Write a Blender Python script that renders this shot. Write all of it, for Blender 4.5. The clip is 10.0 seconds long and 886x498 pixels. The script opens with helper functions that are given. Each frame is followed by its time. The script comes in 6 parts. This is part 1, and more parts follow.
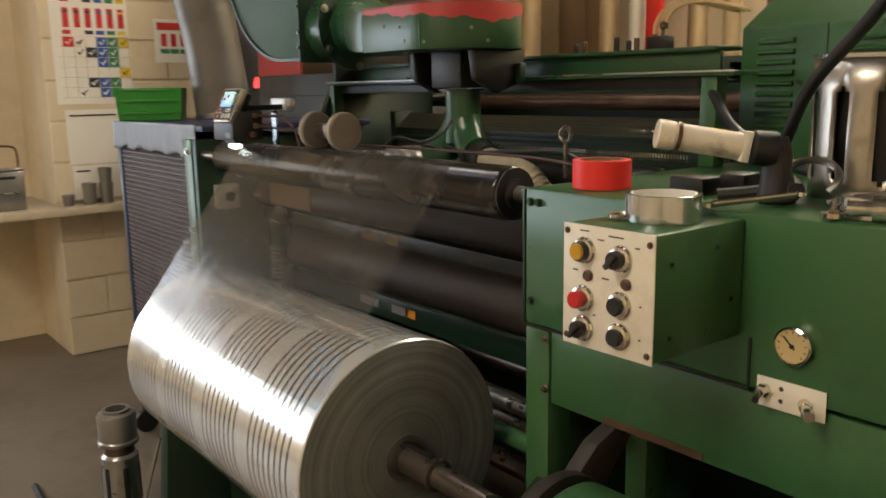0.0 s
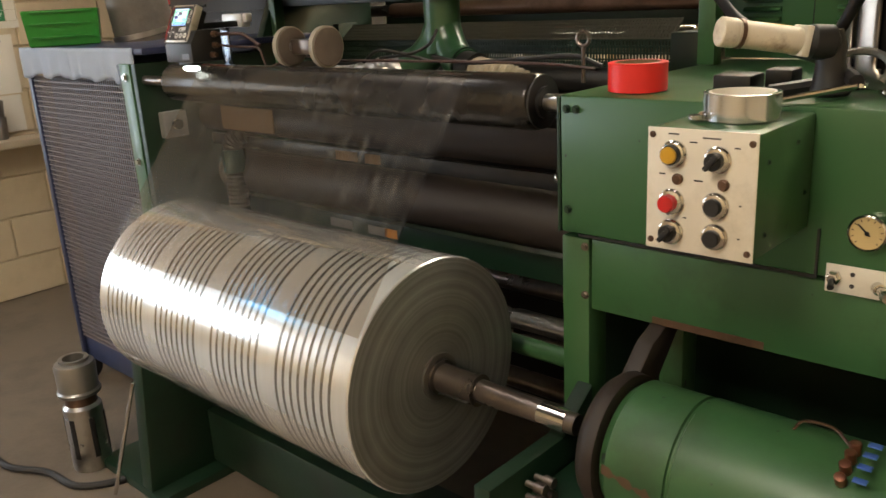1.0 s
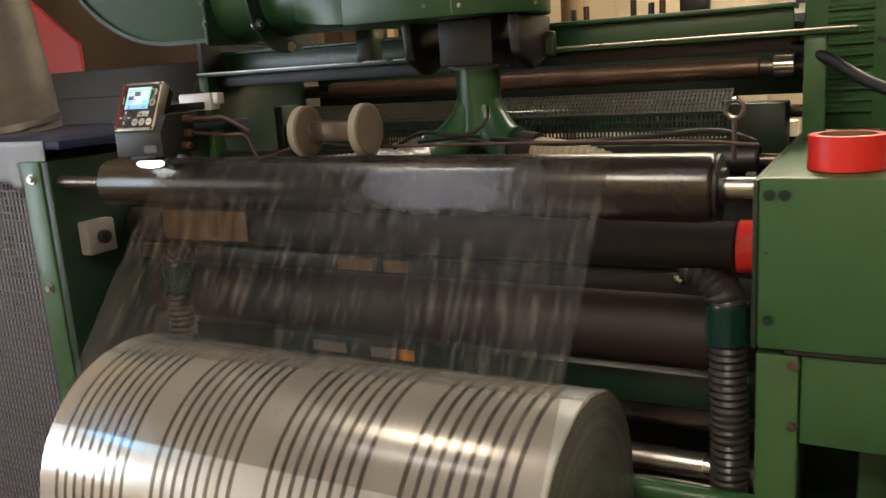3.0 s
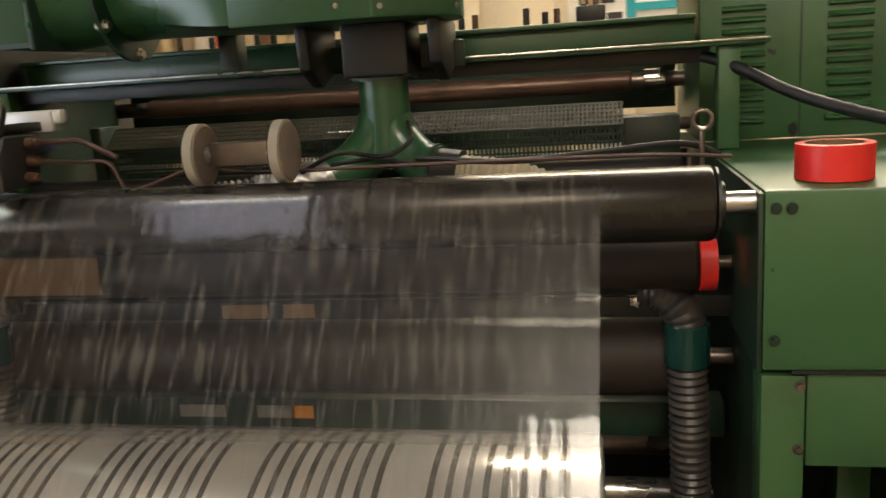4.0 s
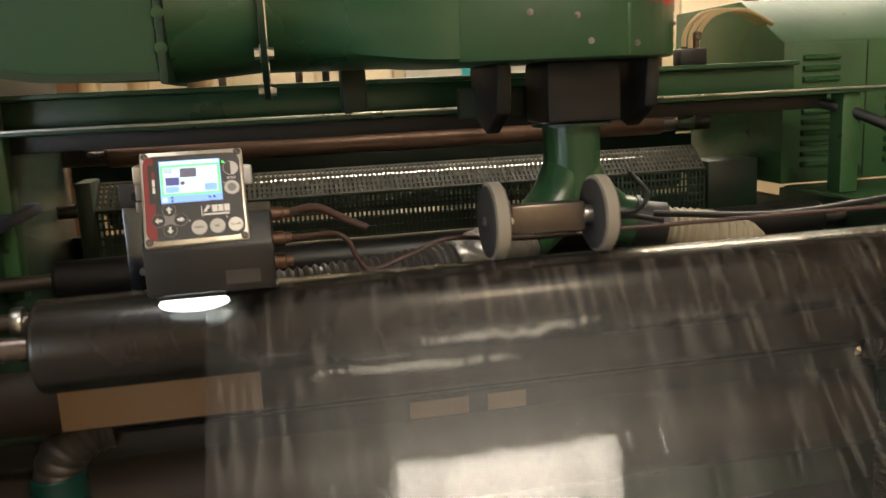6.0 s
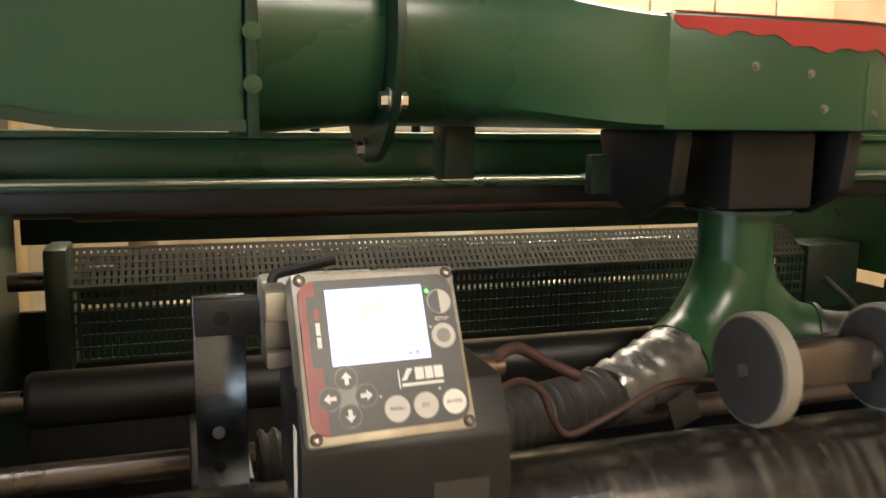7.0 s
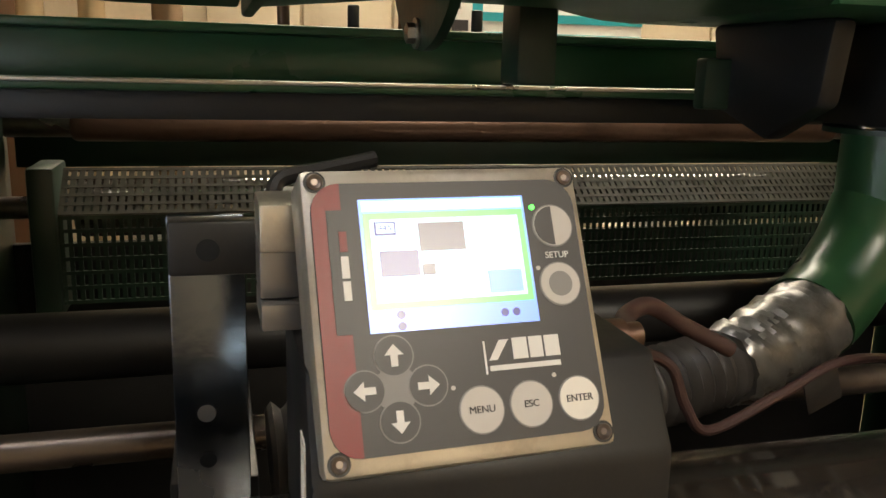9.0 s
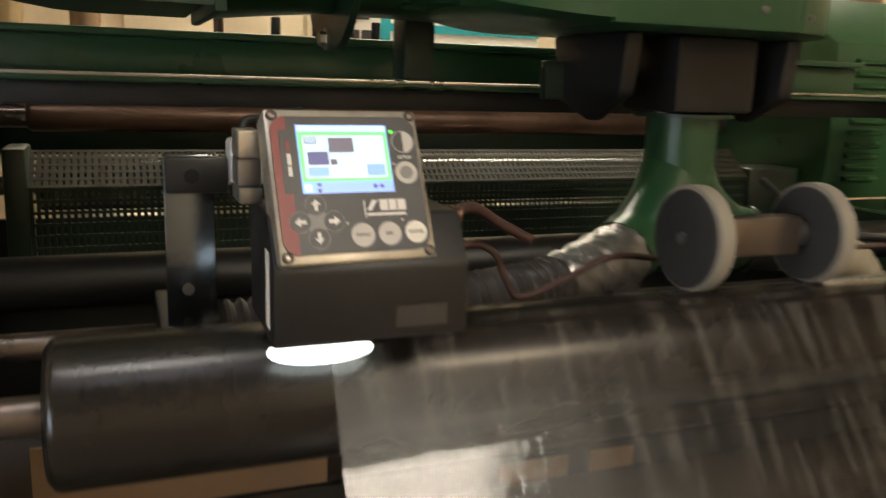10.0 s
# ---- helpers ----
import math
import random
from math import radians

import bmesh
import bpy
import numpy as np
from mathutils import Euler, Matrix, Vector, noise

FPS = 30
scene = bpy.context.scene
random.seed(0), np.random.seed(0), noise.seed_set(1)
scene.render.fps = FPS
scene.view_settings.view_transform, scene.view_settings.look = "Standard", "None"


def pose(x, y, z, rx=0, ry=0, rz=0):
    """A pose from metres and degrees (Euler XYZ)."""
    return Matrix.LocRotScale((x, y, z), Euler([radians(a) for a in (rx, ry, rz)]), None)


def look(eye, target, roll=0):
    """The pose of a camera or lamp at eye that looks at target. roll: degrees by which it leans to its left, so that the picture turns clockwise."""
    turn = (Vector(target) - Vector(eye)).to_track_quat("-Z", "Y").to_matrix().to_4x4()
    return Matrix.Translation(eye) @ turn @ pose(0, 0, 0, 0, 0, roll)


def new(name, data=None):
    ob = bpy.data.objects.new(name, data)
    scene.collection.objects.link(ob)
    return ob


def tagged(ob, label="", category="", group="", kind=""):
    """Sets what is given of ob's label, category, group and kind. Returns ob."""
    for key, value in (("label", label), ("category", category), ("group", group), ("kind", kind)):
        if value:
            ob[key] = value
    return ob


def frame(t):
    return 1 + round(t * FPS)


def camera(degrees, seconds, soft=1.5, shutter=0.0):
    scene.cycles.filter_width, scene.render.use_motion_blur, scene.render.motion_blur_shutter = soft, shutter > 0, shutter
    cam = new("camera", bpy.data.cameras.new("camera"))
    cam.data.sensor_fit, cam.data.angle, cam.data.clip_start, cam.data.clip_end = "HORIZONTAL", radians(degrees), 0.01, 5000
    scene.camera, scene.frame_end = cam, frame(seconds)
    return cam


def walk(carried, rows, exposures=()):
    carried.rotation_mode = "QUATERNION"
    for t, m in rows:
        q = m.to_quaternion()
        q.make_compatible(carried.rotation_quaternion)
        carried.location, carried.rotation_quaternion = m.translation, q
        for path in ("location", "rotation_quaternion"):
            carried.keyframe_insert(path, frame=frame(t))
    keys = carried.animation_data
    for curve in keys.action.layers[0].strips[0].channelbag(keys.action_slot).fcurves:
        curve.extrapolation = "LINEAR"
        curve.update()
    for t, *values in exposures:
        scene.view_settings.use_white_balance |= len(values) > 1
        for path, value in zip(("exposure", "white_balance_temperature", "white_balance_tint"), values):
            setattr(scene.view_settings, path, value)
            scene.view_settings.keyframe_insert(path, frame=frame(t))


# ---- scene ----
cam = camera(56.3, 10.0, shutter=0.4)
PATH = [
    (0, (1.744, -1.086, 1.55), (0.207, 0.136, 1.169), -1.0),
    (0.5, (1.619, -1.192, 1.561), (0.235, 0.167, 1.075), -3.1),
    (1, (1.518, -1.274, 1.556), (0.212, 0.121, 0.964), -3.2),
    (1.5, (1.365, -1.273, 1.557), (0.145, 0.196, 0.962), -3.5),
    (2, (1.213, -1.265, 1.582), (0.052, 0.264, 1.019), -3.3),
    (2.2, (1.15, -1.271, 1.575), (0.021, 0.293, 1.045), -3.4),
    (3.3, (0.704, -1.254, 1.547), (-0.139, 0.513, 1.14), -3.8),
    (3.5, (0.636, -1.22, 1.553), (-0.121, 0.585, 1.142), -3.8),
    (4, (0.444, -1.181, 1.55), (0.07, 0.739, 1.134), -3.7),
    (4.5, (0.231, -1.184, 1.564), (0.09, 0.766, 1.146), -4.4),
    (5, (0.016, -1.104, 1.537), (-0.059, 0.864, 1.19), -4.3),
    (5.2, (-0.065, -1.132, 1.533), (-0.127, 0.844, 1.234), -5.4),
    (6.3, (-0.505, -0.82, 1.636), (0.0, 1.076, 1.245), -1.1),
    (6.5, (-0.546, -0.718, 1.64), (-0.008, 1.174, 1.276), -0.7),
    (7, (-0.615, -0.542, 1.651), (-0.002, 1.336, 1.345), 0.6),
    (7.5, (-0.602, -0.407, 1.631), (0.022, 1.466, 1.315), 1.1),
    (8, (-0.574, -0.338, 1.593), (-0.015, 1.541, 1.197), 1.4),
    (8.5, (-0.568, -0.327, 1.591), (-0.048, 1.553, 1.152), 1.2),
    (9, (-0.578, -0.338, 1.596), (-0.058, 1.544, 1.164), 1.5),
    (9.5, (-0.595, -0.396, 1.597), (-0.035, 1.479, 1.184), 1.3),
    (10, (-0.635, -0.588, 1.582), (0.079, 1.236, 1.18), 1.8),
]
STOPS = [(0, -0.9), (0.8, -0.7), (2.2, -0.75), (3.4, -0.85), (4.2, -0.75), (5.2, -0.9), (6.3, -0.6), (7.2, -0.45), (8.2, -0.65), (9.2, -0.9), (10, -0.9)]
walk(cam, [(t, look(eye, target, roll)) for t, eye, target, roll in PATH], STOPS)

# ---------------------------------------------------------------- light
FLOOR, CEIL = 0.12, 4.2
world = bpy.data.worlds.new("hall_air")
world.use_nodes = True
world.node_tree.nodes["Background"].inputs[0].default_value = (0.9, 0.8, 0.65, 1)
world.node_tree.nodes["Background"].inputs[1].default_value = 0.01
scene.world = world


# ---------------------------------------------------------------- materials


def material(name, colour, rough=0.5, metal=0.0, vary=0.25, size=6.0, bump=0.15, grain=90.0, coat=0.0, dirt=None, dirt_amount=0.5, dirt_size=3.0, chips=None):
    m = bpy.data.materials.new(name)
    m.use_nodes = True
    n, l = m.node_tree.nodes, m.node_tree.links
    b = n["Principled BSDF"]
    b.inputs["Metallic"].default_value = metal
    b.inputs["Coat Weight"].default_value = coat
    co = n.new("ShaderNodeTexCoord")
    big = n.new("ShaderNodeTexNoise")
    big.inputs["Scale"].default_value, big.inputs["Detail"].default_value = size, 6
    fine = n.new("ShaderNodeTexNoise")
    fine.inputs["Scale"].default_value, fine.inputs["Detail"].default_value = grain, 4
    l.new(co.outputs["Object"], big.inputs["Vector"])
    l.new(co.outputs["Object"], fine.inputs["Vector"])
    mix = n.new("ShaderNodeMix")
    mix.data_type = "RGBA"
    mix.inputs[6].default_value = (*[c * (1 - vary) for c in colour], 1)
    mix.inputs[7].default_value = (*[min(1, c * (1 + vary)) for c in colour], 1)
    l.new(big.outputs["Fac"], mix.inputs[0])
    out = mix.outputs[2]
    if dirt:
        stain = n.new("ShaderNodeTexNoise")
        stain.inputs["Scale"].default_value, stain.inputs["Detail"].default_value = dirt_size, 9
        stain.inputs["Roughness"].default_value = 0.7
        l.new(co.outputs["Object"], stain.inputs["Vector"])
        ramp = n.new("ShaderNodeMapRange")
        ramp.inputs[1].default_value, ramp.inputs[2].default_value, ramp.inputs[4].default_value = 0.5, 0.72, dirt_amount
        l.new(stain.outputs["Fac"], ramp.inputs[0])
        mix2 = n.new("ShaderNodeMix")
        mix2.data_type = "RGBA"
        mix2.inputs[7].default_value = (*dirt, 1)
        l.new(ramp.outputs[0], mix2.inputs[0])
        l.new(out, mix2.inputs[6])
        out = mix2.outputs[2]
    if chips:
        spot = n.new("ShaderNodeTexNoise")
        spot.inputs["Scale"].default_value, spot.inputs["Detail"].default_value = 24, 8
        l.new(co.outputs["Object"], spot.inputs["Vector"])
        cut = n.new("ShaderNodeMapRange")
        cut.inputs[1].default_value, cut.inputs[2].default_value = 0.7, 0.72
        l.new(spot.outputs["Fac"], cut.inputs[0])
        mix3 = n.new("ShaderNodeMix")
        mix3.data_type = "RGBA"
        mix3.inputs[7].default_value = (*chips, 1)
        l.new(cut.outputs[0], mix3.inputs[0])
        l.new(out, mix3.inputs[6])
        out = mix3.outputs[2]
    l.new(out, b.inputs["Base Color"])
    rr = n.new("ShaderNodeMapRange")
    rr.inputs[3].default_value, rr.inputs[4].default_value = max(0.02, rough - 0.12), min(1, rough + 0.12)
    l.new(big.outputs["Fac"], rr.inputs[0])
    l.new(rr.outputs[0], b.inputs["Roughness"])
    if bump:
        bp = n.new("ShaderNodeBump")
        bp.inputs["Strength"].default_value, bp.inputs["Distance"].default_value = bump, 0.002
        l.new(fine.outputs["Fac"], bp.inputs["Height"])
        l.new(bp.outputs[0], b.inputs["Normal"])
    return m


def glowing(name, colour, strength):
    m = bpy.data.materials.new(name)
    m.use_nodes = True
    b = m.node_tree.nodes["Principled BSDF"]
    b.inputs["Base Color"].default_value = (*[0.5 * c for c in colour], 1)
    b.inputs["Emission Color"].default_value = (*colour, 1)
    b.inputs["Emission Strength"].default_value = strength
    b.inputs["Roughness"].default_value = 0.2
    return m


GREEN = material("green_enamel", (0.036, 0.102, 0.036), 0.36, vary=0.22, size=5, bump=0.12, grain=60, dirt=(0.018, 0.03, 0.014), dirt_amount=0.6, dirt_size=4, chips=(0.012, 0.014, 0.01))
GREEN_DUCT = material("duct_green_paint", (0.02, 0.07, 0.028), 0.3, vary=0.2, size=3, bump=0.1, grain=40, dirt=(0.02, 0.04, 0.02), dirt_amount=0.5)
# Darker copy of GREEN with shade in it, mainly for inner and rear parts
GREEN_SHADED = material("shaded_green_paint", (0.008, 0.027, 0.013), 0.42, vary=0.3, size=5, bump=0.15, dirt=(0.012, 0.012, 0.01), dirt_amount=0.8)
GREEN_FAN = material("fan_box_green", (0.02, 0.062, 0.026), 0.55, vary=0.25, size=4, dirt=(0.015, 0.03, 0.015), dirt_amount=0.5)
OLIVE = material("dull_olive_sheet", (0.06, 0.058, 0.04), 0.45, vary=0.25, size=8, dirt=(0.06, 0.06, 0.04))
TEAL = material("teal_sleeve", (0.007, 0.038, 0.03), 0.25, vary=0.25)
RED = material("red_paint", (0.42, 0.03, 0.03), 0.4, vary=0.2, dirt=(0.2, 0.05, 0.04), dirt_amount=0.4)
RED_TAPE = material("red_vinyl", (0.72, 0.025, 0.02), 0.4, vary=0.08, bump=0.05)
BLACK = material("black_steel", (0.009, 0.0085, 0.0085), 0.45, vary=0.4, dirt=(0.025, 0.022, 0.019), dirt_amount=0.4)
RUBBER = material("black_rubber", (0.011, 0.01, 0.01), 0.5, vary=0.3)
DARK_ROLL = material("dark_rubber_roller", (0.016, 0.013, 0.011), 0.25, vary=0.3, size=9, bump=0.05, dirt=(0.05, 0.042, 0.034), dirt_amount=0.35, dirt_size=7)
BROWN = material("brown_rubber_roller", (0.022, 0.014, 0.01), 0.62, vary=0.3, dirt=(0.02, 0.014, 0.01), dirt_amount=0.6)
RUST = material("rusty_shaft", (0.13, 0.075, 0.05), 0.38, metal=0.6, vary=0.4, dirt=(0.05, 0.025, 0.014), dirt_amount=0.8, dirt_size=9)
STEEL = material("worn_steel", (0.52, 0.5, 0.47), 0.3, metal=1.0, vary=0.2, size=14, dirt=(0.2, 0.17, 0.13), dirt_amount=0.6, dirt_size=8)
SHAFT = material("oily_steel_shaft", (0.17, 0.14, 0.12), 0.3, metal=0.8, vary=0.3, size=12, dirt=(0.06, 0.045, 0.035), dirt_amount=0.7, dirt_size=9)
CHROME = material("chrome", (0.66, 0.63, 0.58), 0.16, metal=1.0, vary=0.12, size=10, bump=0.03, dirt=(0.3, 0.22, 0.15), dirt_amount=0.4)
ALU = material("aluminium_rim", (0.62, 0.57, 0.48), 0.34, metal=0.75, vary=0.15, size=20, bump=0.08, dirt=(0.2, 0.16, 0.12), dirt_amount=0.55, dirt_size=26)
WHITE = material("off_white_plate", (0.66, 0.6, 0.5), 0.45, vary=0.1, size=9, bump=0.05, dirt=(0.3, 0.25, 0.17), dirt_amount=0.45, dirt_size=9)
PAPER = material("paper", (0.78, 0.74, 0.66), 0.8, vary=0.05, bump=0.05)
CREAM = material("cream_block_paint", (0.66, 0.55, 0.38), 0.6, vary=0.1, size=2.5, bump=0.35, grain=45, dirt=(0.42, 0.33, 0.2), dirt_amount=0.45, dirt_size=2)
JOINT = material("painted_mortar", (0.58, 0.48, 0.33), 0.8, vary=0.15, bump=0.4)
CONCRETE = material("worn_concrete_floor", (0.17, 0.135, 0.1), 0.5, vary=0.3, size=2.2, bump=0.3, grain=60, dirt=(0.06, 0.045, 0.035), dirt_amount=0.7, dirt_size=1.8)
CEILING = material("sheet_ceiling", (0.12, 0.11, 0.095), 0.8, vary=0.15, size=2)
SHELF = material("worn_worktop", (0.5, 0.42, 0.3), 0.5, vary=0.15, dirt=(0.25, 0.2, 0.14))
BLUE = material("navy_frame_paint", (0.02, 0.028, 0.075), 0.4, vary=0.25, chips=(0.1, 0.1, 0.1))
CLOTH = material("pale_blue_sheet", (0.33, 0.38, 0.47), 0.75, vary=0.12, size=14, bump=0.4, grain=25)
WIRE = material("coated_wire", (0.16, 0.14, 0.15), 0.5, vary=0.2)
CARDBOARD = material("cardboard", (0.22, 0.14, 0.075), 0.85, vary=0.15, bump=0.2)
BIN = material("green_plastic", (0.025, 0.24, 0.03), 0.35, vary=0.1, bump=0.04)
TIN = material("grey_metal", (0.28, 0.26, 0.24), 0.35, metal=0.7, vary=0.2, dirt=(0.1, 0.08, 0.06))
HOSE_SILVER = material("silver_foil", (0.3, 0.29, 0.275), 0.36, metal=0.85, vary=0.35, size=26, bump=1.0, grain=34, dirt=(0.09, 0.075, 0.06), dirt_amount=0.7, dirt_size=18)
HOSE_VENT = material("grey_vent_hose", (0.17, 0.155, 0.14), 0.42, metal=0.3, vary=0.35, size=5, bump=1.0, grain=16, dirt=(0.06, 0.05, 0.04), dirt_amount=0.6, dirt_size=4)
HOSE_GREY = material("grey_hose_wrap", (0.04, 0.035, 0.031), 0.38, vary=0.3, bump=0.3)
HOSE_BEIGE = material("beige_hose", (0.34, 0.29, 0.2), 0.55, vary=0.2)
WHEEL = material("pale_wheel_rim", (0.26, 0.23, 0.185), 0.65, vary=0.2, bump=0.3, dirt=(0.15, 0.12, 0.09))
# Right wheel faces: grey-brown, lighter than the left ones
WHEEL_DISC = material("grey_brown_wheel_disc", (0.15, 0.12, 0.1), 0.7, vary=0.3, size=30, bump=0.4, grain=140)
FELT = material("dark_wheel_face", (0.035, 0.032, 0.03), 0.9, vary=0.25, bump=0.5, grain=160)
BOARD = material("pale_timber", (0.5, 0.37, 0.2), 0.6, vary=0.2, size=5)
# Brown that carries the dimness of the wall behind the winder
DIM_WALL_BROWN = material("dim_wall_brown", (0.13, 0.09, 0.055), 0.75, vary=0.2, size=3, bump=0.2, dirt=(0.07, 0.05, 0.03))
# Near-black that paints the shade inside drilled holes
HOLE_SHADE = material("drilled_hole_shade", (0.003, 0.003, 0.003), 0.95, vary=0.1, bump=0)
PALE_CAST = material("pale_cast_metal", (0.62, 0.61, 0.6), 0.4, metal=0.3, vary=0.1, dirt=(0.3, 0.27, 0.22), dirt_amount=0.4, dirt_size=14)
GUN_WHITE = material("rusty_white_tube", (0.62, 0.55, 0.44), 0.45, vary=0.15, size=12, dirt=(0.16, 0.09, 0.05), dirt_amount=0.85, dirt_size=22)
SLEEVE_STEEL = material("brushed_sleeve_steel", (0.42, 0.38, 0.33), 0.36, metal=1.0, vary=0.25, size=10, bump=0.2, dirt=(0.22, 0.17, 0.12), dirt_amount=0.6, dirt_size=7)
PANEL_GREY = material("display_overlay", (0.028, 0.025, 0.024), 0.42, vary=0.1, bump=0.03)
PANEL_RED = material("display_red_stripe", (0.2, 0.015, 0.012), 0.42, vary=0.1, bump=0.03)
KEY_PALE = material("pale_key", (0.5, 0.47, 0.43), 0.45, vary=0.1, bump=0.02)
KEY_GREY = material("grey_key", (0.2, 0.19, 0.18), 0.45, vary=0.15, bump=0.02)
INK = material("light_print", (0.72, 0.7, 0.66), 0.5, vary=0.03, bump=0)
DARK_INK = material("dark_print", (0.03, 0.025, 0.025), 0.5, vary=0.03, bump=0)
YELLOW = material("yellow_plastic", (0.5, 0.27, 0.02), 0.35, vary=0.1)
ORANGE = material("orange_label", (0.65, 0.25, 0.02), 0.5, vary=0.1)
RED_KNOB = material("red_plastic", (0.5, 0.02, 0.02), 0.3, vary=0.1)
CHART_BLUE = material("chart_blue", (0.04, 0.1, 0.36), 0.7, vary=0.05)
CHART_GREEN = material("chart_green", (0.04, 0.2, 0.08), 0.7, vary=0.05)
CHART_YELLOW = material("chart_yellow", (0.7, 0.5, 0.03), 0.7, vary=0.05)
CHART_RED = material("chart_red", (0.55, 0.03, 0.03), 0.7, vary=0.05)
CABLE_PINK = material("dusty_red_cable", (0.06, 0.03, 0.026), 0.5, vary=0.2)
COPPER = material("copper_lug", (0.22, 0.09, 0.055), 0.35, metal=0.8, vary=0.2)
TEAL_SIGN = material("teal_sign", (0.02, 0.32, 0.36), 0.5, vary=0.05)
SILVER_TAPE = material("silver_tape", (0.6, 0.6, 0.6), 0.1, metal=0.9, vary=0.1, bump=0.02)
TUBE_GLOW = glowing("tube_glow", (1.0, 0.89, 0.7), 17)
ROOF_GLOW = glowing("rooflight_sheet", (1.0, 0.89, 0.72), 50)
PALE_GLOW = glowing("pale_rooflight_sheet", (0.86, 0.86, 1.0), 8)
SOFT_GLOW = glowing("dusty_rooflight_sheet", (1.0, 0.95, 0.88), 26)
# Fill glow for the rear wall, no real rooflight
REAR_FILL = glowing("rear_wall_fill", (1.0, 0.9, 0.72), 50)
WINDOW_GLOW = glowing("window_daylight", (0.78, 0.88, 1.0), 13)
SKY_GLOW = glowing("blue_sky", (0.14, 0.55, 1.0), 10)
SCREEN_BLUE = glowing("screen_blue", (0.3, 0.5, 1.0), 1.5)
SCREEN_WHITE = glowing("screen_white", (0.72, 0.88, 1.0), 1.5)
SCREEN_GREEN = glowing("screen_green", (0.25, 1.0, 0.25), 1.5)
SCREEN_DARK = glowing("screen_shade", (0.2, 0.2, 0.5), 0.5)
SCREEN_SHADE = glowing("screen_picture_shade", (0.3, 0.28, 0.38), 0.35)
LED_GREEN = glowing("green_led", (0.1, 1.0, 0.1), 4)
LED_RED = glowing("red_led", (1.0, 0.05, 0.05), 4)
LED_WHITE = glowing("sensor_light_bar", (0.9, 1.0, 0.97), 9)


def wound_film():
    """Shiny wound film, printed with fine dark bands in groups along the roll."""
    m = bpy.data.materials.new("wound_striped_film")
    m.use_nodes = True
    n, l = m.node_tree.nodes, m.node_tree.links
    b = n["Principled BSDF"]
    co = n.new("ShaderNodeTexCoord")
    sep = n.new("ShaderNodeSeparateXYZ")
    l.new(co.outputs["Object"], sep.inputs[0])

    def maths(op, a, v=None):
        k = n.new("ShaderNodeMath")
        k.operation = op
        for i, q in enumerate((a, v)):
            if q is None:
                continue
            if isinstance(q, (int, float)):
                k.inputs[i].default_value = q
            else:
                l.new(q, k.inputs[i])
        return k.outputs[0]

    x = maths("ADD", sep.outputs[0], 10.5965)
    rep = maths("MODULO", x, 0.235)
    line = maths("MODULO", rep, 0.0235)
    dark = maths("LESS_THAN", maths("ABSOLUTE", maths("SUBTRACT", line, 0.012)), 0.0043)
    group = maths("LESS_THAN", rep, 0.188)
    stripe = maths("MULTIPLY", dark, group)
    streak = n.new("ShaderNodeTexNoise")
    mp = n.new("ShaderNodeMapping")
    mp.inputs["Scale"].default_value = (60, 3, 3)
    l.new(co.outputs["Object"], mp.inputs[0])
    l.new(mp.outputs[0], streak.inputs["Vector"])
    streak.inputs["Scale"].default_value, streak.inputs["Detail"].default_value = 1.0, 5
    base = n.new("ShaderNodeMix")
    base.data_type = "RGBA"
    base.inputs[6].default_value, base.inputs[7].default_value = (0.72, 0.72, 0.7, 1), (0.9, 0.895, 0.875, 1)
    l.new(streak.outputs["Fac"], base.inputs[0])
    mix = n.new("ShaderNodeMix")
    mix.data_type = "RGBA"
    mix.inputs[7].default_value = (0.06, 0.05, 0.042, 1)
    l.new(maths("MULTIPLY", stripe, 0.85), mix.inputs[0])
    l.new(base.outputs[2], mix.inputs[6])
    l.new(mix.outputs[2], b.inputs["Base Color"])
    b.inputs["Metallic"].default_value = 0.62
    b.inputs["Roughness"].default_value = 0.25
    b.inputs["Coat Weight"].default_value, b.inputs["Coat Roughness"].default_value = 1.0, 0.08
    b.inputs["Coat IOR"].default_value = 2.0
    bp = n.new("ShaderNodeBump")
    bp.inputs["Strength"].default_value, bp.inputs["Distance"].default_value = 0.3, 0.002
    l.new(streak.outputs["Fac"], bp.inputs["Height"])
    l.new(bp.outputs[0], b.inputs["Normal"])
    return m


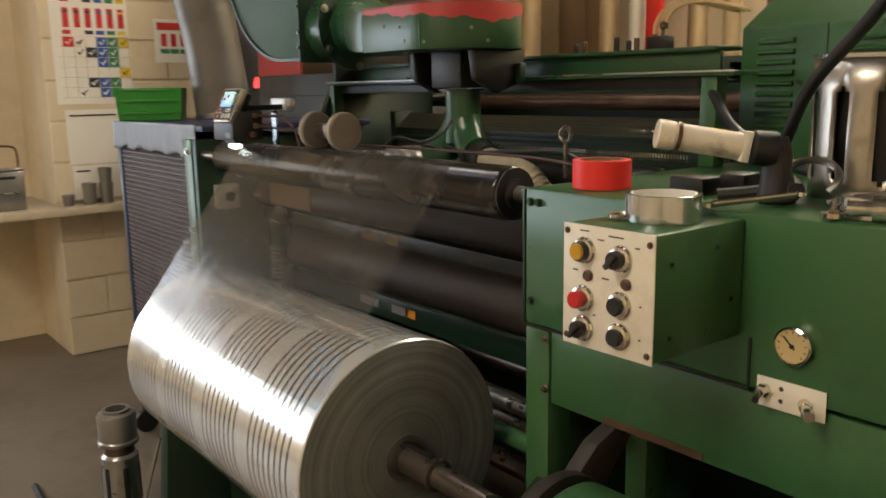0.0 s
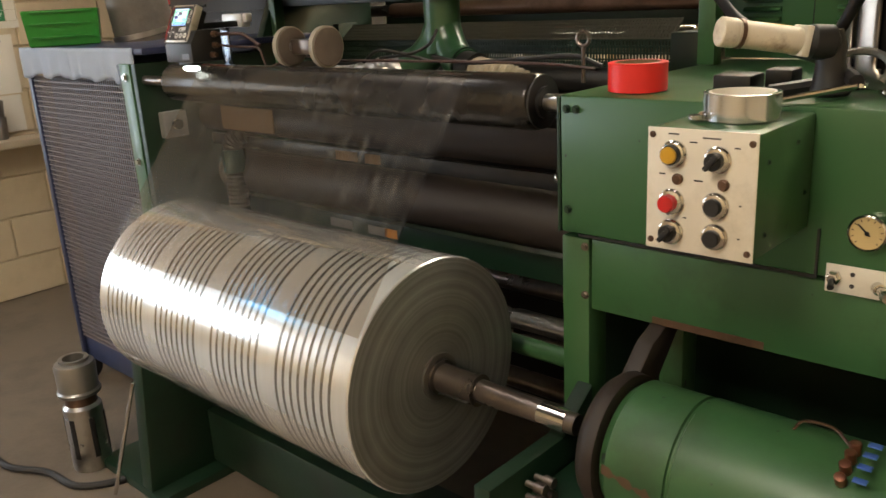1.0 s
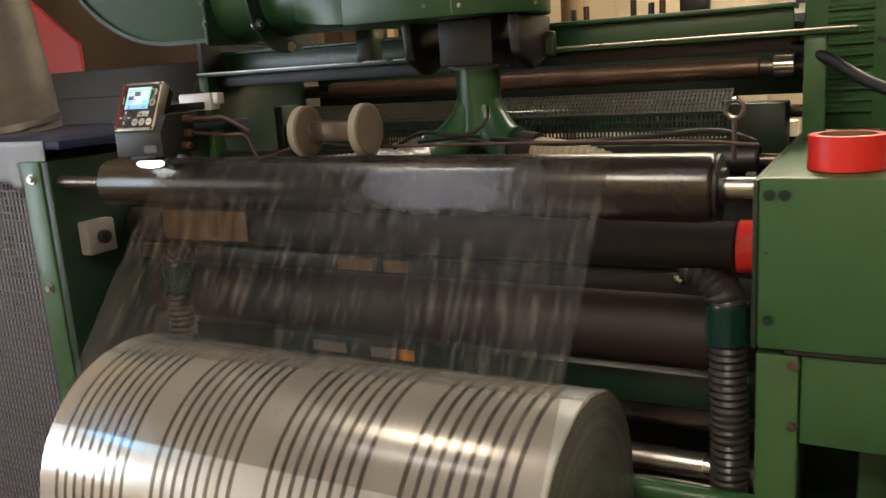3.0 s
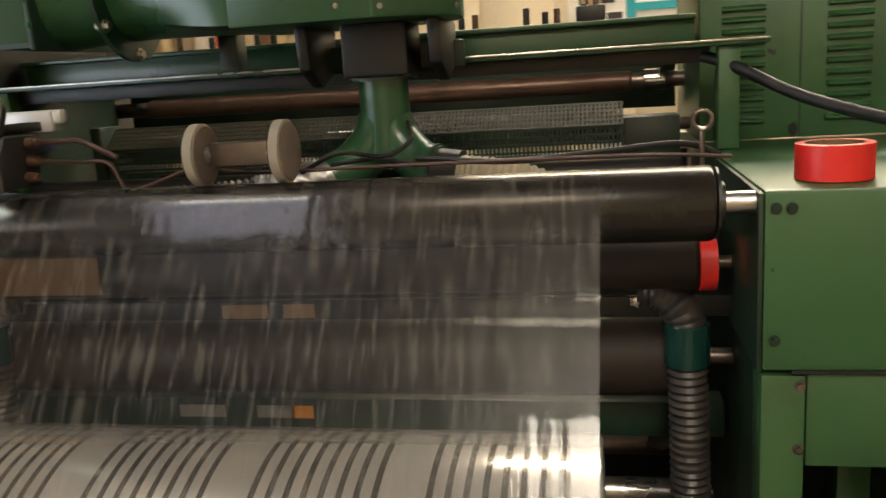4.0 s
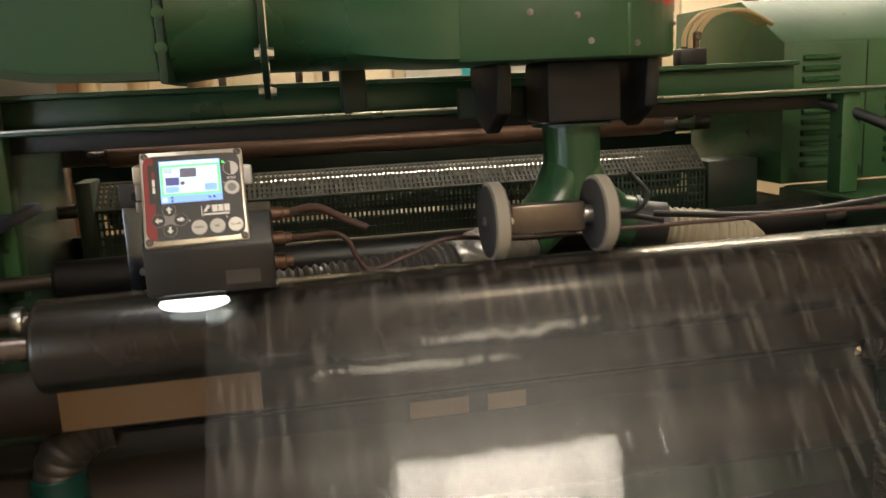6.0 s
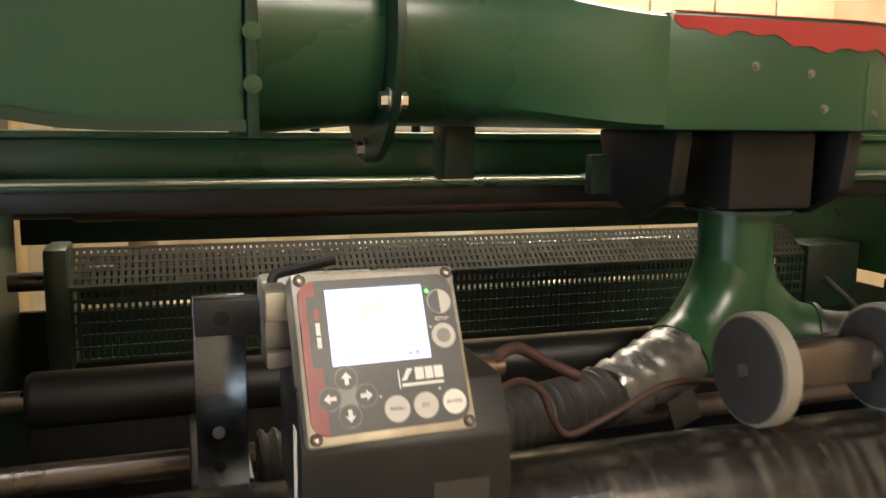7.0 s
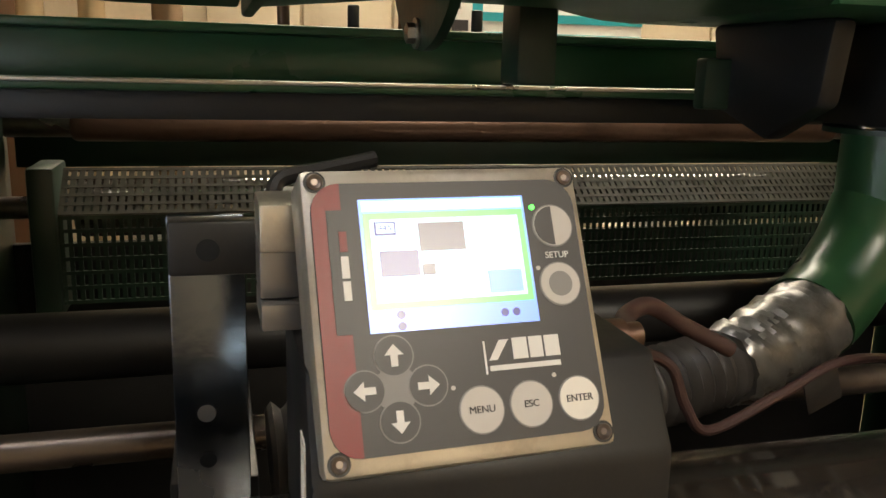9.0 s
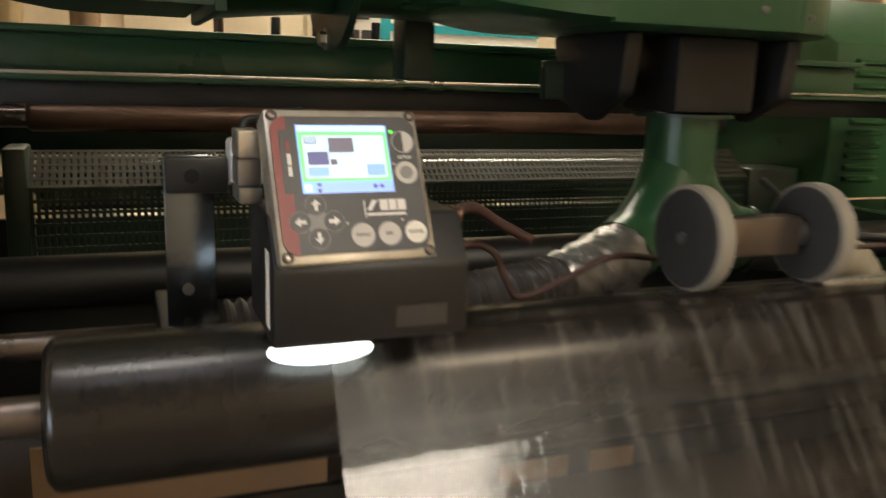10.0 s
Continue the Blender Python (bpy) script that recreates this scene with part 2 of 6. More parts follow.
def clear_film():
    """Thin clear web with faint lengthwise streaks: mostly see-through, with a glossy skin."""
    m = bpy.data.materials.new("clear_web")
    m.use_nodes = True
    n, l = m.node_tree.nodes, m.node_tree.links
    b = n["Principled BSDF"]
    out = n["Material Output"]
    b.inputs["Base Color"].default_value = (0.55, 0.52, 0.46, 1)
    b.inputs["Roughness"].default_value = 0.12
    co = n.new("ShaderNodeTexCoord")
    mp = n.new("ShaderNodeMapping")
    mp.inputs["Scale"].default_value = (64, 4, 2.6)
    l.new(co.outputs["Object"], mp.inputs[0])
    streak = n.new("ShaderNodeTexNoise")
    streak.inputs["Scale"].default_value, streak.inputs["Detail"].default_value = 1.0, 5
    l.new(mp.outputs[0], streak.inputs["Vector"])
    fac = n.new("ShaderNodeMapRange")
    fac.inputs[1].default_value, fac.inputs[2].default_value = 0.42, 0.72
    fac.inputs[3].default_value, fac.inputs[4].default_value = 0.0, 0.025
    l.new(streak.outputs["Fac"], fac.inputs[0])
    dash_map = n.new("ShaderNodeMapping")
    dash_map.inputs["Scale"].default_value = (120, 0.5, 15)
    l.new(co.outputs["Object"], dash_map.inputs[0])
    dash = n.new("ShaderNodeTexNoise")
    dash.inputs["Scale"].default_value, dash.inputs["Detail"].default_value = 1.0, 1
    l.new(dash_map.outputs[0], dash.inputs["Vector"])
    mark = n.new("ShaderNodeMapRange")
    mark.inputs[1].default_value, mark.inputs[2].default_value = 0.53, 0.63
    mark.inputs[3].default_value, mark.inputs[4].default_value = 0.0, 0.08
    l.new(dash.outputs["Fac"], mark.inputs[0])
    total = n.new("ShaderNodeMath")
    l.new(fac.outputs[0], total.inputs[0])
    l.new(mark.outputs[0], total.inputs[1])
    clear = n.new("ShaderNodeBsdfTransparent")
    clear.inputs[0].default_value = (0.68, 0.63, 0.57, 1)
    mix = n.new("ShaderNodeMixShader")
    l.new(total.outputs[0], mix.inputs[0])
    l.new(clear.outputs[0], mix.inputs[1])
    l.new(b.outputs[0], mix.inputs[2])
    gloss = n.new("ShaderNodeBsdfGlossy")
    gloss.inputs["Roughness"].default_value = 0.03
    fres = n.new("ShaderNodeLayerWeight")
    fres.inputs["Blend"].default_value = 0.5
    steep = n.new("ShaderNodeMath")
    steep.operation = "POWER"
    steep.inputs[1].default_value = 5.0
    l.new(fres.outputs["Facing"], steep.inputs[0])
    share = n.new("ShaderNodeMath")
    share.operation = "MULTIPLY_ADD"
    share.inputs[1].default_value, share.inputs[2].default_value = 0.9, 0.058
    l.new(steep.outputs[0], share.inputs[0])
    skin = n.new("ShaderNodeMixShader")
    l.new(share.outputs[0], skin.inputs[0])
    l.new(mix.outputs[0], skin.inputs[1])
    haze = n.new("ShaderNodeBsdfGlossy")
    haze.inputs["Roughness"].default_value = 0.34
    sheen = n.new("ShaderNodeMixShader")
    sheen.inputs[0].default_value = 0.55
    l.new(gloss.outputs[0], sheen.inputs[1])
    l.new(haze.outputs[0], sheen.inputs[2])
    l.new(sheen.outputs[0], skin.inputs[2])
    bp = n.new("ShaderNodeBump")
    bp.inputs["Strength"].default_value, bp.inputs["Distance"].default_value = 0.18, 0.003
    l.new(streak.outputs["Fac"], bp.inputs["Height"])
    for s in (b, gloss, haze, fres):
        l.new(bp.outputs[0], s.inputs["Normal"])
    l.new(skin.outputs[0], out.inputs["Surface"])
    return m


ROLL_SKIN = wound_film()
WEB = clear_film()


def wound_edge():
    """Edge of the wound film: fine rings round the core, greyer and clearer by turns."""
    m = bpy.data.materials.new("wound_film_edge")
    m.use_nodes = True
    n, l = m.node_tree.nodes, m.node_tree.links
    b = n["Principled BSDF"]
    co = n.new("ShaderNodeTexCoord")
    flat = n.new("ShaderNodeVectorMath")
    flat.operation = "MULTIPLY"
    flat.inputs[1].default_value = (0, 1, 1)
    l.new(co.outputs["Object"], flat.inputs[0])
    far = n.new("ShaderNodeVectorMath")
    far.operation = "LENGTH"
    l.new(flat.outputs[0], far.inputs[0])
    rings = n.new("ShaderNodeTexNoise")
    rings.noise_dimensions = "1D"
    rings.inputs["Scale"].default_value, rings.inputs["Detail"].default_value, rings.inputs["Roughness"].default_value = 38, 8, 0.7
    l.new(far.outputs["Value"], rings.inputs["W"])
    cloud = n.new("ShaderNodeTexNoise")
    cloud.inputs["Scale"].default_value, cloud.inputs["Detail"].default_value = 9, 5
    l.new(co.outputs["Object"], cloud.inputs["Vector"])
    both = n.new("ShaderNodeMath")
    both.operation = "MULTIPLY_ADD"
    both.inputs[1].default_value = 0.4
    l.new(cloud.outputs["Fac"], both.inputs[0])
    l.new(rings.outputs["Fac"], both.inputs[2])
    ramp = n.new("ShaderNodeMapRange")
    ramp.inputs[1].default_value, ramp.inputs[2].default_value = 0.5, 0.95
    l.new(both.outputs[0], ramp.inputs[0])
    mix = n.new("ShaderNodeMix")
    mix.data_type = "RGBA"
    mix.inputs[6].default_value, mix.inputs[7].default_value = (0.2, 0.2, 0.188, 1), (0.4, 0.4, 0.38, 1)
    l.new(ramp.outputs[0], mix.inputs[0])
    l.new(mix.outputs[2], b.inputs["Base Color"])
    b.inputs["Roughness"].default_value, b.inputs["Metallic"].default_value = 0.33, 0.35
    bp = n.new("ShaderNodeBump")
    bp.inputs["Strength"].default_value, bp.inputs["Distance"].default_value = 0.3, 0.002
    l.new(rings.outputs["Fac"], bp.inputs["Height"])
    l.new(bp.outputs[0], b.inputs["Normal"])
    return m


ROLL_END = wound_edge()

# ---------------------------------------------------------------- mesh helpers
ROOT = {}


def thing(name, place, label="", category="", group="", kind=""):
    ob = new(name)
    ob.location = place
    ob.empty_display_size = 0.05
    ROOT[ob.name] = Vector(place)
    return tagged(ob, label, category, group, kind)


def part(name, bm, mat, parent=None, label="", smooth=True):
    """Links a bmesh in world places as one mesh object under a thing or a part."""
    if parent is not None:
        bmesh.ops.translate(bm, verts=bm.verts, vec=-ROOT[parent.name])
    me = bpy.data.meshes.new(name)
    bm.to_mesh(me)
    bm.free()
    me.materials.append(mat)
    if smooth:
        me.polygons.foreach_set("use_smooth", [True] * len(me.polygons))
        me.set_sharp_from_angle(angle=radians(35))
    ob = new(name, me)
    if parent is not None:
        ob.parent = parent
        ROOT[ob.name] = ROOT[parent.name]
    else:
        ROOT[ob.name] = Vector((0, 0, 0))
    return tagged(ob, label)


def solo(name, bm, mat, label, category, group="", kind="", smooth=True):
    return tagged(part(name, bm, mat, None, label, smooth), label, category, group, kind)


def box(x0, x1, y0, y1, z0, z1, bevel=0.003, m=None, bm=None):
    bm = bm or bmesh.new()
    made = bmesh.ops.create_cube(bm, size=1.0)["verts"]
    bmesh.ops.scale(bm, verts=made, vec=(x1 - x0, y1 - y0, z1 - z0))
    bmesh.ops.translate(bm, verts=made, vec=((x0 + x1) / 2, (y0 + y1) / 2, (z0 + z1) / 2))
    if bevel:
        edges = list({e for v in made for e in v.link_edges})
        r = bmesh.ops.bevel(bm, geom=edges, offset=bevel, segments=2, affect="EDGES", profile=0.5)
        made = list({v for v in r["verts"]} | {v for v in made if v.is_valid})
    if m is not None:
        bmesh.ops.transform(bm, matrix=m, verts=made)
    return bm


def rod(a, b, r, r2=None, seg=24, bevel=0.0, bm=None):
    """A solid round bar from a to b."""
    bm = bm or bmesh.new()
    a, b = Vector(a), Vector(b)
    turn = (b - a).to_track_quat("Z", "Y").to_matrix().to_4x4()
    m = Matrix.Translation((a + b) / 2) @ turn
    made = bmesh.ops.create_cone(bm, cap_ends=True, segments=seg, radius1=r, radius2=r if r2 is None else r2, depth=(b - a).length)["verts"]
    if bevel:
        rims = [e for e in {e for v in made for e in v.link_edges} if any(len(f.verts) > 4 for f in e.link_faces)]
        out = bmesh.ops.bevel(bm, geom=rims, offset=bevel, segments=2, affect="EDGES", profile=0.5)
        made = list(set(out["verts"]) | {v for v in made if v.is_valid})
    bmesh.ops.transform(bm, matrix=m, verts=made)
    return bm


def lathe(profile, a, b, seg=40, bm=None):
    """Turns (distance along, radius) pairs round the line from a towards b."""
    bm = bm or bmesh.new()
    a, b = Vector(a), Vector(b)
    m = Matrix.Translation(a) @ (b - a).to_track_quat("Z", "Y").to_matrix().to_4x4()
    rings = []
    for h, r in profile:
        rings.append([bm.verts.new(m @ Vector((r * math.cos(2 * math.pi * k / seg), r * math.sin(2 * math.pi * k / seg), h))) for k in range(seg)])
    for p, q in zip(rings, rings[1:]):
        for k in range(seg):
            bm.faces.new((p[k], p[(k + 1) % seg], q[(k + 1) % seg], q[k]))
    for ring, flip in ((rings[0], True), (rings[-1], False)):
        if (ring[0].co - ring[seg // 2].co).length > 1e-4:
            bm.faces.new(ring[::-1] if flip else ring)
    bmesh.ops.remove_doubles(bm, verts=bm.verts, dist=1e-6)
    bmesh.ops.recalc_face_normals(bm, faces=bm.faces)
    return bm


def smooth_path(points, steps=8):
    """A Catmull-Rom path through the points."""
    p = [Vector(q) for q in points]
    p = [2 * p[0] - p[1], *p, 2 * p[-1] - p[-2]]
    out = []
    for i in range(1, len(p) - 2):
        for s in range(steps):
            t = s / steps
            out.append(0.5 * (2 * p[i] + (p[i + 1] - p[i - 1]) * t + (2 * p[i - 1] - 5 * p[i] + 4 * p[i + 1] - p[i + 2]) * t * t + (3 * p[i] - p[i - 1] - 3 * p[i + 1] + p[i + 2]) * t**3))
    out.append(p[-2])
    return out


def tube(points, r, seg=12, steps=8, ribs=0.0, pitch=0.012, bm=None):
    """A pipe or cable along a smooth path; ribs: how far corrugations stand out."""
    bm = bm or bmesh.new()
    path = smooth_path(points, steps)
    if ribs:
        dense, carry = [path[0]], 0.0
        for a, b in zip(path, path[1:]):
            k = max(1, round((b - a).length / (pitch / 4)))
            dense += [a.lerp(b, (i + 1) / k) for i in range(k)]
        path = dense
    up, rings, run = Vector((0.13, 0.21, 0.97)), [], 0.0
    for i, q in enumerate(path):
        d = (path[min(i + 1, len(path) - 1)] - path[max(i - 1, 0)]).normalized()
        side = up.cross(d).normalized()
        up = d.cross(side).normalized()
        run += (q - path[i - 1]).length if i else 0
        rr = r + (ribs * (0.5 + 0.5 * math.cos(2 * math.pi * run / pitch)) if ribs else 0)
        rings.append([bm.verts.new(q + rr * (side * math.cos(2 * math.pi * k / seg) + up * math.sin(2 * math.pi * k / seg))) for k in range(seg)])
    for p, q in zip(rings, rings[1:]):
        for k in range(seg):
            bm.faces.new((p[k], p[(k + 1) % seg], q[(k + 1) % seg], q[k]))
    bm.faces.new(rings[0][::-1])
    bm.faces.new(rings[-1])
    bmesh.ops.recalc_face_normals(bm, faces=bm.faces)
    return bm


def prism(outline, axis, lo, hi, bevel=0.0):
    """A plate of the given outline, thick from lo to hi along an axis ('x': outline in y, z; 'y': in x, z; 'z': in x, y)."""
    bm = bmesh.new()
    put = {"x": lambda u, v, w: (w, u, v), "y": lambda u, v, w: (u, w, v), "z": lambda u, v, w: (u, v, w)}[axis]
    a = [bm.verts.new(put(u, v, lo)) for u, v in outline]
    b = [bm.verts.new(put(u, v, hi)) for u, v in outline]
    bm.faces.new(a), bm.faces.new(b[::-1])
    for i in range(len(a)):
        j = (i + 1) % len(a)
        bm.faces.new((a[j], a[i], b[i], b[j]))
    bmesh.ops.recalc_face_normals(bm, faces=bm.faces)
    if bevel:
        bmesh.ops.bevel(bm, geom=list(bm.edges), offset=bevel, segments=2, affect="EDGES", profile=0.5)
    return bm


def bolt(name, place, way, r, mat, parent, label=""):
    """A small hexagon bolt head on a washer."""
    p, w = Vector(place), Vector(way).normalized()
    bm = rod(p, p + w * r * 0.25, r * 1.35, seg=16)
    rod(p + w * r * 0.25, p + w * r, r * 0.9, seg=6, bm=bm)
    return part(name, bm, mat, parent, label, smooth=False)


def writing(name, text, size, m, mat, parent, depth=0.0004):
    """Raised lettering at the pose m."""
    cu = bpy.data.curves.new(name, "FONT")
    cu.body, cu.size, cu.extrude, cu.align_x, cu.align_y = text, size, depth, "CENTER", "CENTER"
    tmp = bpy.data.objects.new(name, cu)
    me = bpy.data.meshes.new_from_object(tmp)
    bpy.data.objects.remove(tmp)
    bm = bmesh.new()
    bm.from_mesh(me)
    bpy.data.meshes.remove(me)
    bmesh.ops.transform(bm, matrix=m, verts=bm.verts)
    return part(name, bm, mat, parent, smooth=False)

# ---------------------------------------------------------------- the hall
XL, XR, YB, YF = -3.0, 4.5, 3.6, -5.5
solo("floor", box(-5.0, XR + 0.2, YF - 0.2, YB + 0.2, FLOOR - 0.2, FLOOR, 0), CONCRETE, "worn brown-grey concrete workshop floor", "floor", kind="structure", smooth=False)
solo("ceiling", box(-5.0, XR + 0.2, YF - 0.2, YB + 0.2, CEIL, CEIL + 0.2, 0), CEILING, "grey sheeted workshop ceiling", "ceiling", kind="structure", smooth=False)
wall_left = solo("wall_left", box(XL - 0.3, XL - 0.012, 0.05, YB, FLOOR, CEIL, 0), JOINT, "cream painted concrete block wall", "wall", kind="structure", smooth=False)
solo("wall_recess", box(XL - 0.9, XL - 0.6, -0.5, 0.05, FLOOR, CEIL, 0), CREAM, "cream painted recessed wall beside the pillar", "wall", kind="structure", smooth=False)
solo("wall_pier", box(XL - 0.6, XL - 0.3, 0.05, 0.35, FLOOR, CEIL, 0), CREAM, "cream painted pier", "wall", kind="structure", smooth=False)
bm = box(XL - 0.9, XL - 0.6, YF, -3.5, FLOOR, CEIL, 0)
box(XL - 0.9, XL - 0.6, -0.95, -0.5, FLOOR, CEIL, 0, bm=bm)
box(XL - 0.9, XL - 0.6, -3.5, -0.95, FLOOR, 0.95, 0, bm=bm)
box(XL - 0.9, XL - 0.6, -3.5, -0.95, 2.15, 2.7, 0, bm=bm)
box(XL - 0.9, XL - 0.6, -2.45, -0.95, 2.7, 3.1, 0, bm=bm)
box(XL - 0.9, XL - 0.6, -3.5, -3.2, 2.7, 3.1, 0, bm=bm)
box(XL - 0.9, XL - 0.6, -3.5, -0.95, 3.1, CEIL, 0, bm=bm)
solo("wall_window_side", bm, CREAM, "cream painted wall round a wide window", "wall", kind="structure", smooth=False)
window = thing("window_1", (XL - 0.75, -2.07, 0.95), "wide steel-framed workshop window", "window", kind="structure")
for y in (-3.47, -2.85, -2.22, -1.6, -0.98):
    part("window_frame", box(XL - 0.79, XL - 0.72, y - 0.025, y + 0.025, 0.95, 2.15, 0.004), ALU, window)
for z in (0.97, 2.13):
    part("window_bar", box(XL - 0.78, XL - 0.73, -3.44, -1.01, z - 0.02, z + 0.02, 0.004), ALU, window)
solo("backdrop", box(XL - 0.89, XL - 0.86, -3.5, -0.95, 0.95, 2.15, 0), WINDOW_GLOW, "bright daylight outside the window", "daylight", kind="structure", smooth=False)
upper = thing("window_2", (XL - 0.75, -2.82, 2.7), "small high workshop window on blue sky", "window", kind="structure")
for y in (-3.18, -2.47):
    part("window_frame", box(XL - 0.79, XL - 0.72, y - 0.02, y + 0.02, 2.7, 3.1, 0.004), ALU, upper)
for z in (2.72, 3.08):
    part("window_bar", box(XL - 0.78, XL - 0.73, -3.16, -2.49, z - 0.02, z + 0.02, 0.004), ALU, upper)
solo("backdrop", box(XL - 0.89, XL - 0.86, -3.2, -2.45, 2.7, 3.1, 0), SKY_GLOW, "clear blue sky outside the high window", "daylight", kind="structure", smooth=False)
wall_back = solo("wall_back", box(-5.0, XR, YB, YB + 0.2, FLOOR, CEIL, 0), CREAM, "cream painted rear workshop wall", "wall", kind="structure", smooth=False)
solo("wall_right", box(XR, XR + 0.2, YF, YB, FLOOR, CEIL, 0), CREAM, "cream painted side wall", "wall", kind="structure", smooth=False)
solo("wall_front", box(-5.0, XR, YF - 0.2, YF, FLOOR, CEIL, 0), CREAM, "cream painted front wall", "wall", kind="structure", smooth=False)
for x0, x1, y0, y1, m, lab in (
    (0.13, 1.45, -4.5, -2.9, ROOF_GLOW, "bright translucent rooflight sheet"),
    (-2.02, -1.1, -1.6, -1.26, PALE_GLOW, "pale bluish rooflight sheet"),
    (0.65, 1.2, -1.58, -1.3, PALE_GLOW, "pale bluish rooflight sheet"),
    (-1.8, -1.0, -0.65, -0.2, SOFT_GLOW, "dusty translucent rooflight sheet"),
    # Unseen glowing sheet, added only to light up the rear wall
    (-0.7, 3.4, 2.7, 3.4, REAR_FILL, "glowing sheet added to brighten the rear wall"),
):
    solo("rooflight", box(x0, x1, y0, y1, CEIL - 0.012, CEIL - 0.006, 0), m, lab, "rooflight", "rooflights", kind="structure", smooth=False)


def tube_fitting(x, y, stagger=0.6):
    t = thing("ceiling_light", (x, y, CEIL), "twin-tube fluorescent ceiling fitting, switched on; the rear two are added fill", "lamp", "ceiling lights")
    part("housing", box(x - 0.65, x + 0.65, y - 0.12, y + 0.12, CEIL - 0.07, CEIL - 0.001, 0.006), TIN, t)
    for dy, a, b in ((-0.08, -0.6, stagger), (0.08, -stagger, 0.6)):
        part("fluorescent_tube", rod((x + a, y + dy, CEIL - 0.12), (x + b, y + dy, CEIL - 0.12), 0.018, seg=16), TUBE_GLOW, t)
        for e in (a - 0.01, b + 0.01):
            part("lamp_holder", box(x + e - 0.012, x + e + 0.012, y + dy - 0.018, y + dy + 0.018, CEIL - 0.145, CEIL - 0.0705, 0.003), WHITE, t)


tube_fitting(0.45, -2.05, 0.14)
# Two further fittings, unseen, added as fill for the back of the hall
tube_fitting(0.9, 2.5)
tube_fitting(2.7, 2.5)

# shelf, papers and small things against the block wall
solo("wall_shelf", box(XL - 0.6, XL + 0.16, -0.5, 1.2, 0.925, 0.965, 0.006), SHELF, "pale worn worktop along the block wall", "shelf")


def flat_x(y0, y1, z0, z1, lift=0.0, thick=0.002):
    return box(XL + 0.003 + lift, XL + 0.003 + lift + thick, y0, y1, z0, z1, 0)


chart = thing("wall_chart", (XL, 0.3, 1.5), "fire extinguisher chart with coloured ticks on white paper", "poster")
part("sheet", flat_x(0.1, 0.5, 1.5, 2.12), PAPER, chart, smooth=False)
for c in range(6):
    y = 0.155 + c * 0.057
    col = (CHART_RED, PAPER, DARK_INK, CHART_BLUE, CHART_GREEN, CHART_YELLOW)[c]
    part("cylinder_picture", flat_x(y + 0.008, y + 0.038, 1.9, 2.0, 0.003), CHART_RED, chart, smooth=False)
    part("cylinder_band", flat_x(y + 0.008, y + 0.038, 1.975, 1.985, 0.006), col if c not in (0, 1) else DARK_INK, chart, smooth=False)
    part("heading_block", flat_x(y + 0.002, y + 0.044, 2.03, 2.055, 0.003), col, chart, smooth=False)
    part("caption_block", flat_x(y + 0.002, y + 0.044, 1.865, 1.885, 0.003), col, chart, smooth=False)
for z in (2.1, 2.085):
    part("printed_line", flat_x(0.15, 0.48, z, z + 0.006, 0.003), DARK_INK, chart, smooth=False)
TICKS = {(0, 0): CHART_RED, (0, 1): None, (0, 3): CHART_BLUE, (0, 4): CHART_GREEN, (0, 5): CHART_YELLOW, (1, 1): None, (1, 2): DARK_INK, (1, 3): CHART_BLUE, (1, 4): CHART_GREEN, (2, 3): CHART_BLUE, (2, 4): CHART_GREEN, (3, 5): CHART_YELLOW, (4, 2): DARK_INK, (4, 3): CHART_BLUE, (4, 4): CHART_GREEN, (5, 1): None, (5, 3): CHART_BLUE, (5, 4): CHART_GREEN}
for r in range(7):
    part("grid_line", flat_x(0.13, 0.495, 1.852 - r * 0.053, 1.8535 - r * 0.053, 0.003), SHELF, chart, smooth=False)
for c in range(7):
    part("grid_line", flat_x(0.152 + c * 0.057, 0.1535 + c * 0.057, 1.534, 1.852, 0.003), SHELF, chart, smooth=False)
for (r, c), col in TICKS.items():
    y, z = 0.155 + c * 0.057, 1.8 - r * 0.053
    if col:
        part("coloured_square", flat_x(y, y + 0.053, z, z + 0.05, 0.005), col, chart, smooth=False)
    t = [(y + 0.01, z + 0.024), (y + 0.015, z + 0.029), (y + 0.022, z + 0.019), (y + 0.04, z + 0.042), (y + 0.044, z + 0.039), (y + 0.022, z + 0.008)]
    part("tick", prism(t, "x", XL + 0.011, XL + 0.012), INK if col and col is not CHART_YELLOW else DARK_INK, chart, smooth=False)
small = thing("small_poster", (XL, 0.72, 1.74), "small white poster with red and green printing", "poster")
part("sheet", flat_x(0.64, 0.86, 1.72, 1.96), PAPER, small, smooth=False)
part("red_header", flat_x(0.66, 0.85, 1.9, 1.94, 0.003), CHART_RED, small, smooth=False)
for k in range(3):
    part("cylinder_picture", flat_x(0.68 + k * 0.055, 0.71 + k * 0.055, 1.81, 1.88, 0.003), CHART_RED, small, smooth=False)
    part("caption_block", flat_x(0.672 + k * 0.055, 0.722 + k * 0.055, 1.77, 1.795, 0.003), CHART_GREEN, small, smooth=False)
for y0, y1, z0, z1 in ((0.13, 0.45, 1.18, 1.47), (0.14, 0.44, 0.99, 1.172)):
    note = thing("paper_notice", (XL, y0, z0), "white paper form pinned to the block wall", "paper", "paper notices")
    part("sheet", flat_x(y0, y1, z0, z1), PAPER, note, smooth=False)
    part("heading_bar", flat_x(y0 + 0.02, y0 + (0.26 if z0 > 1.1 else 0.09), z1 - 0.035, z1 - 0.026, 0.003), DARK_INK, note, smooth=False)

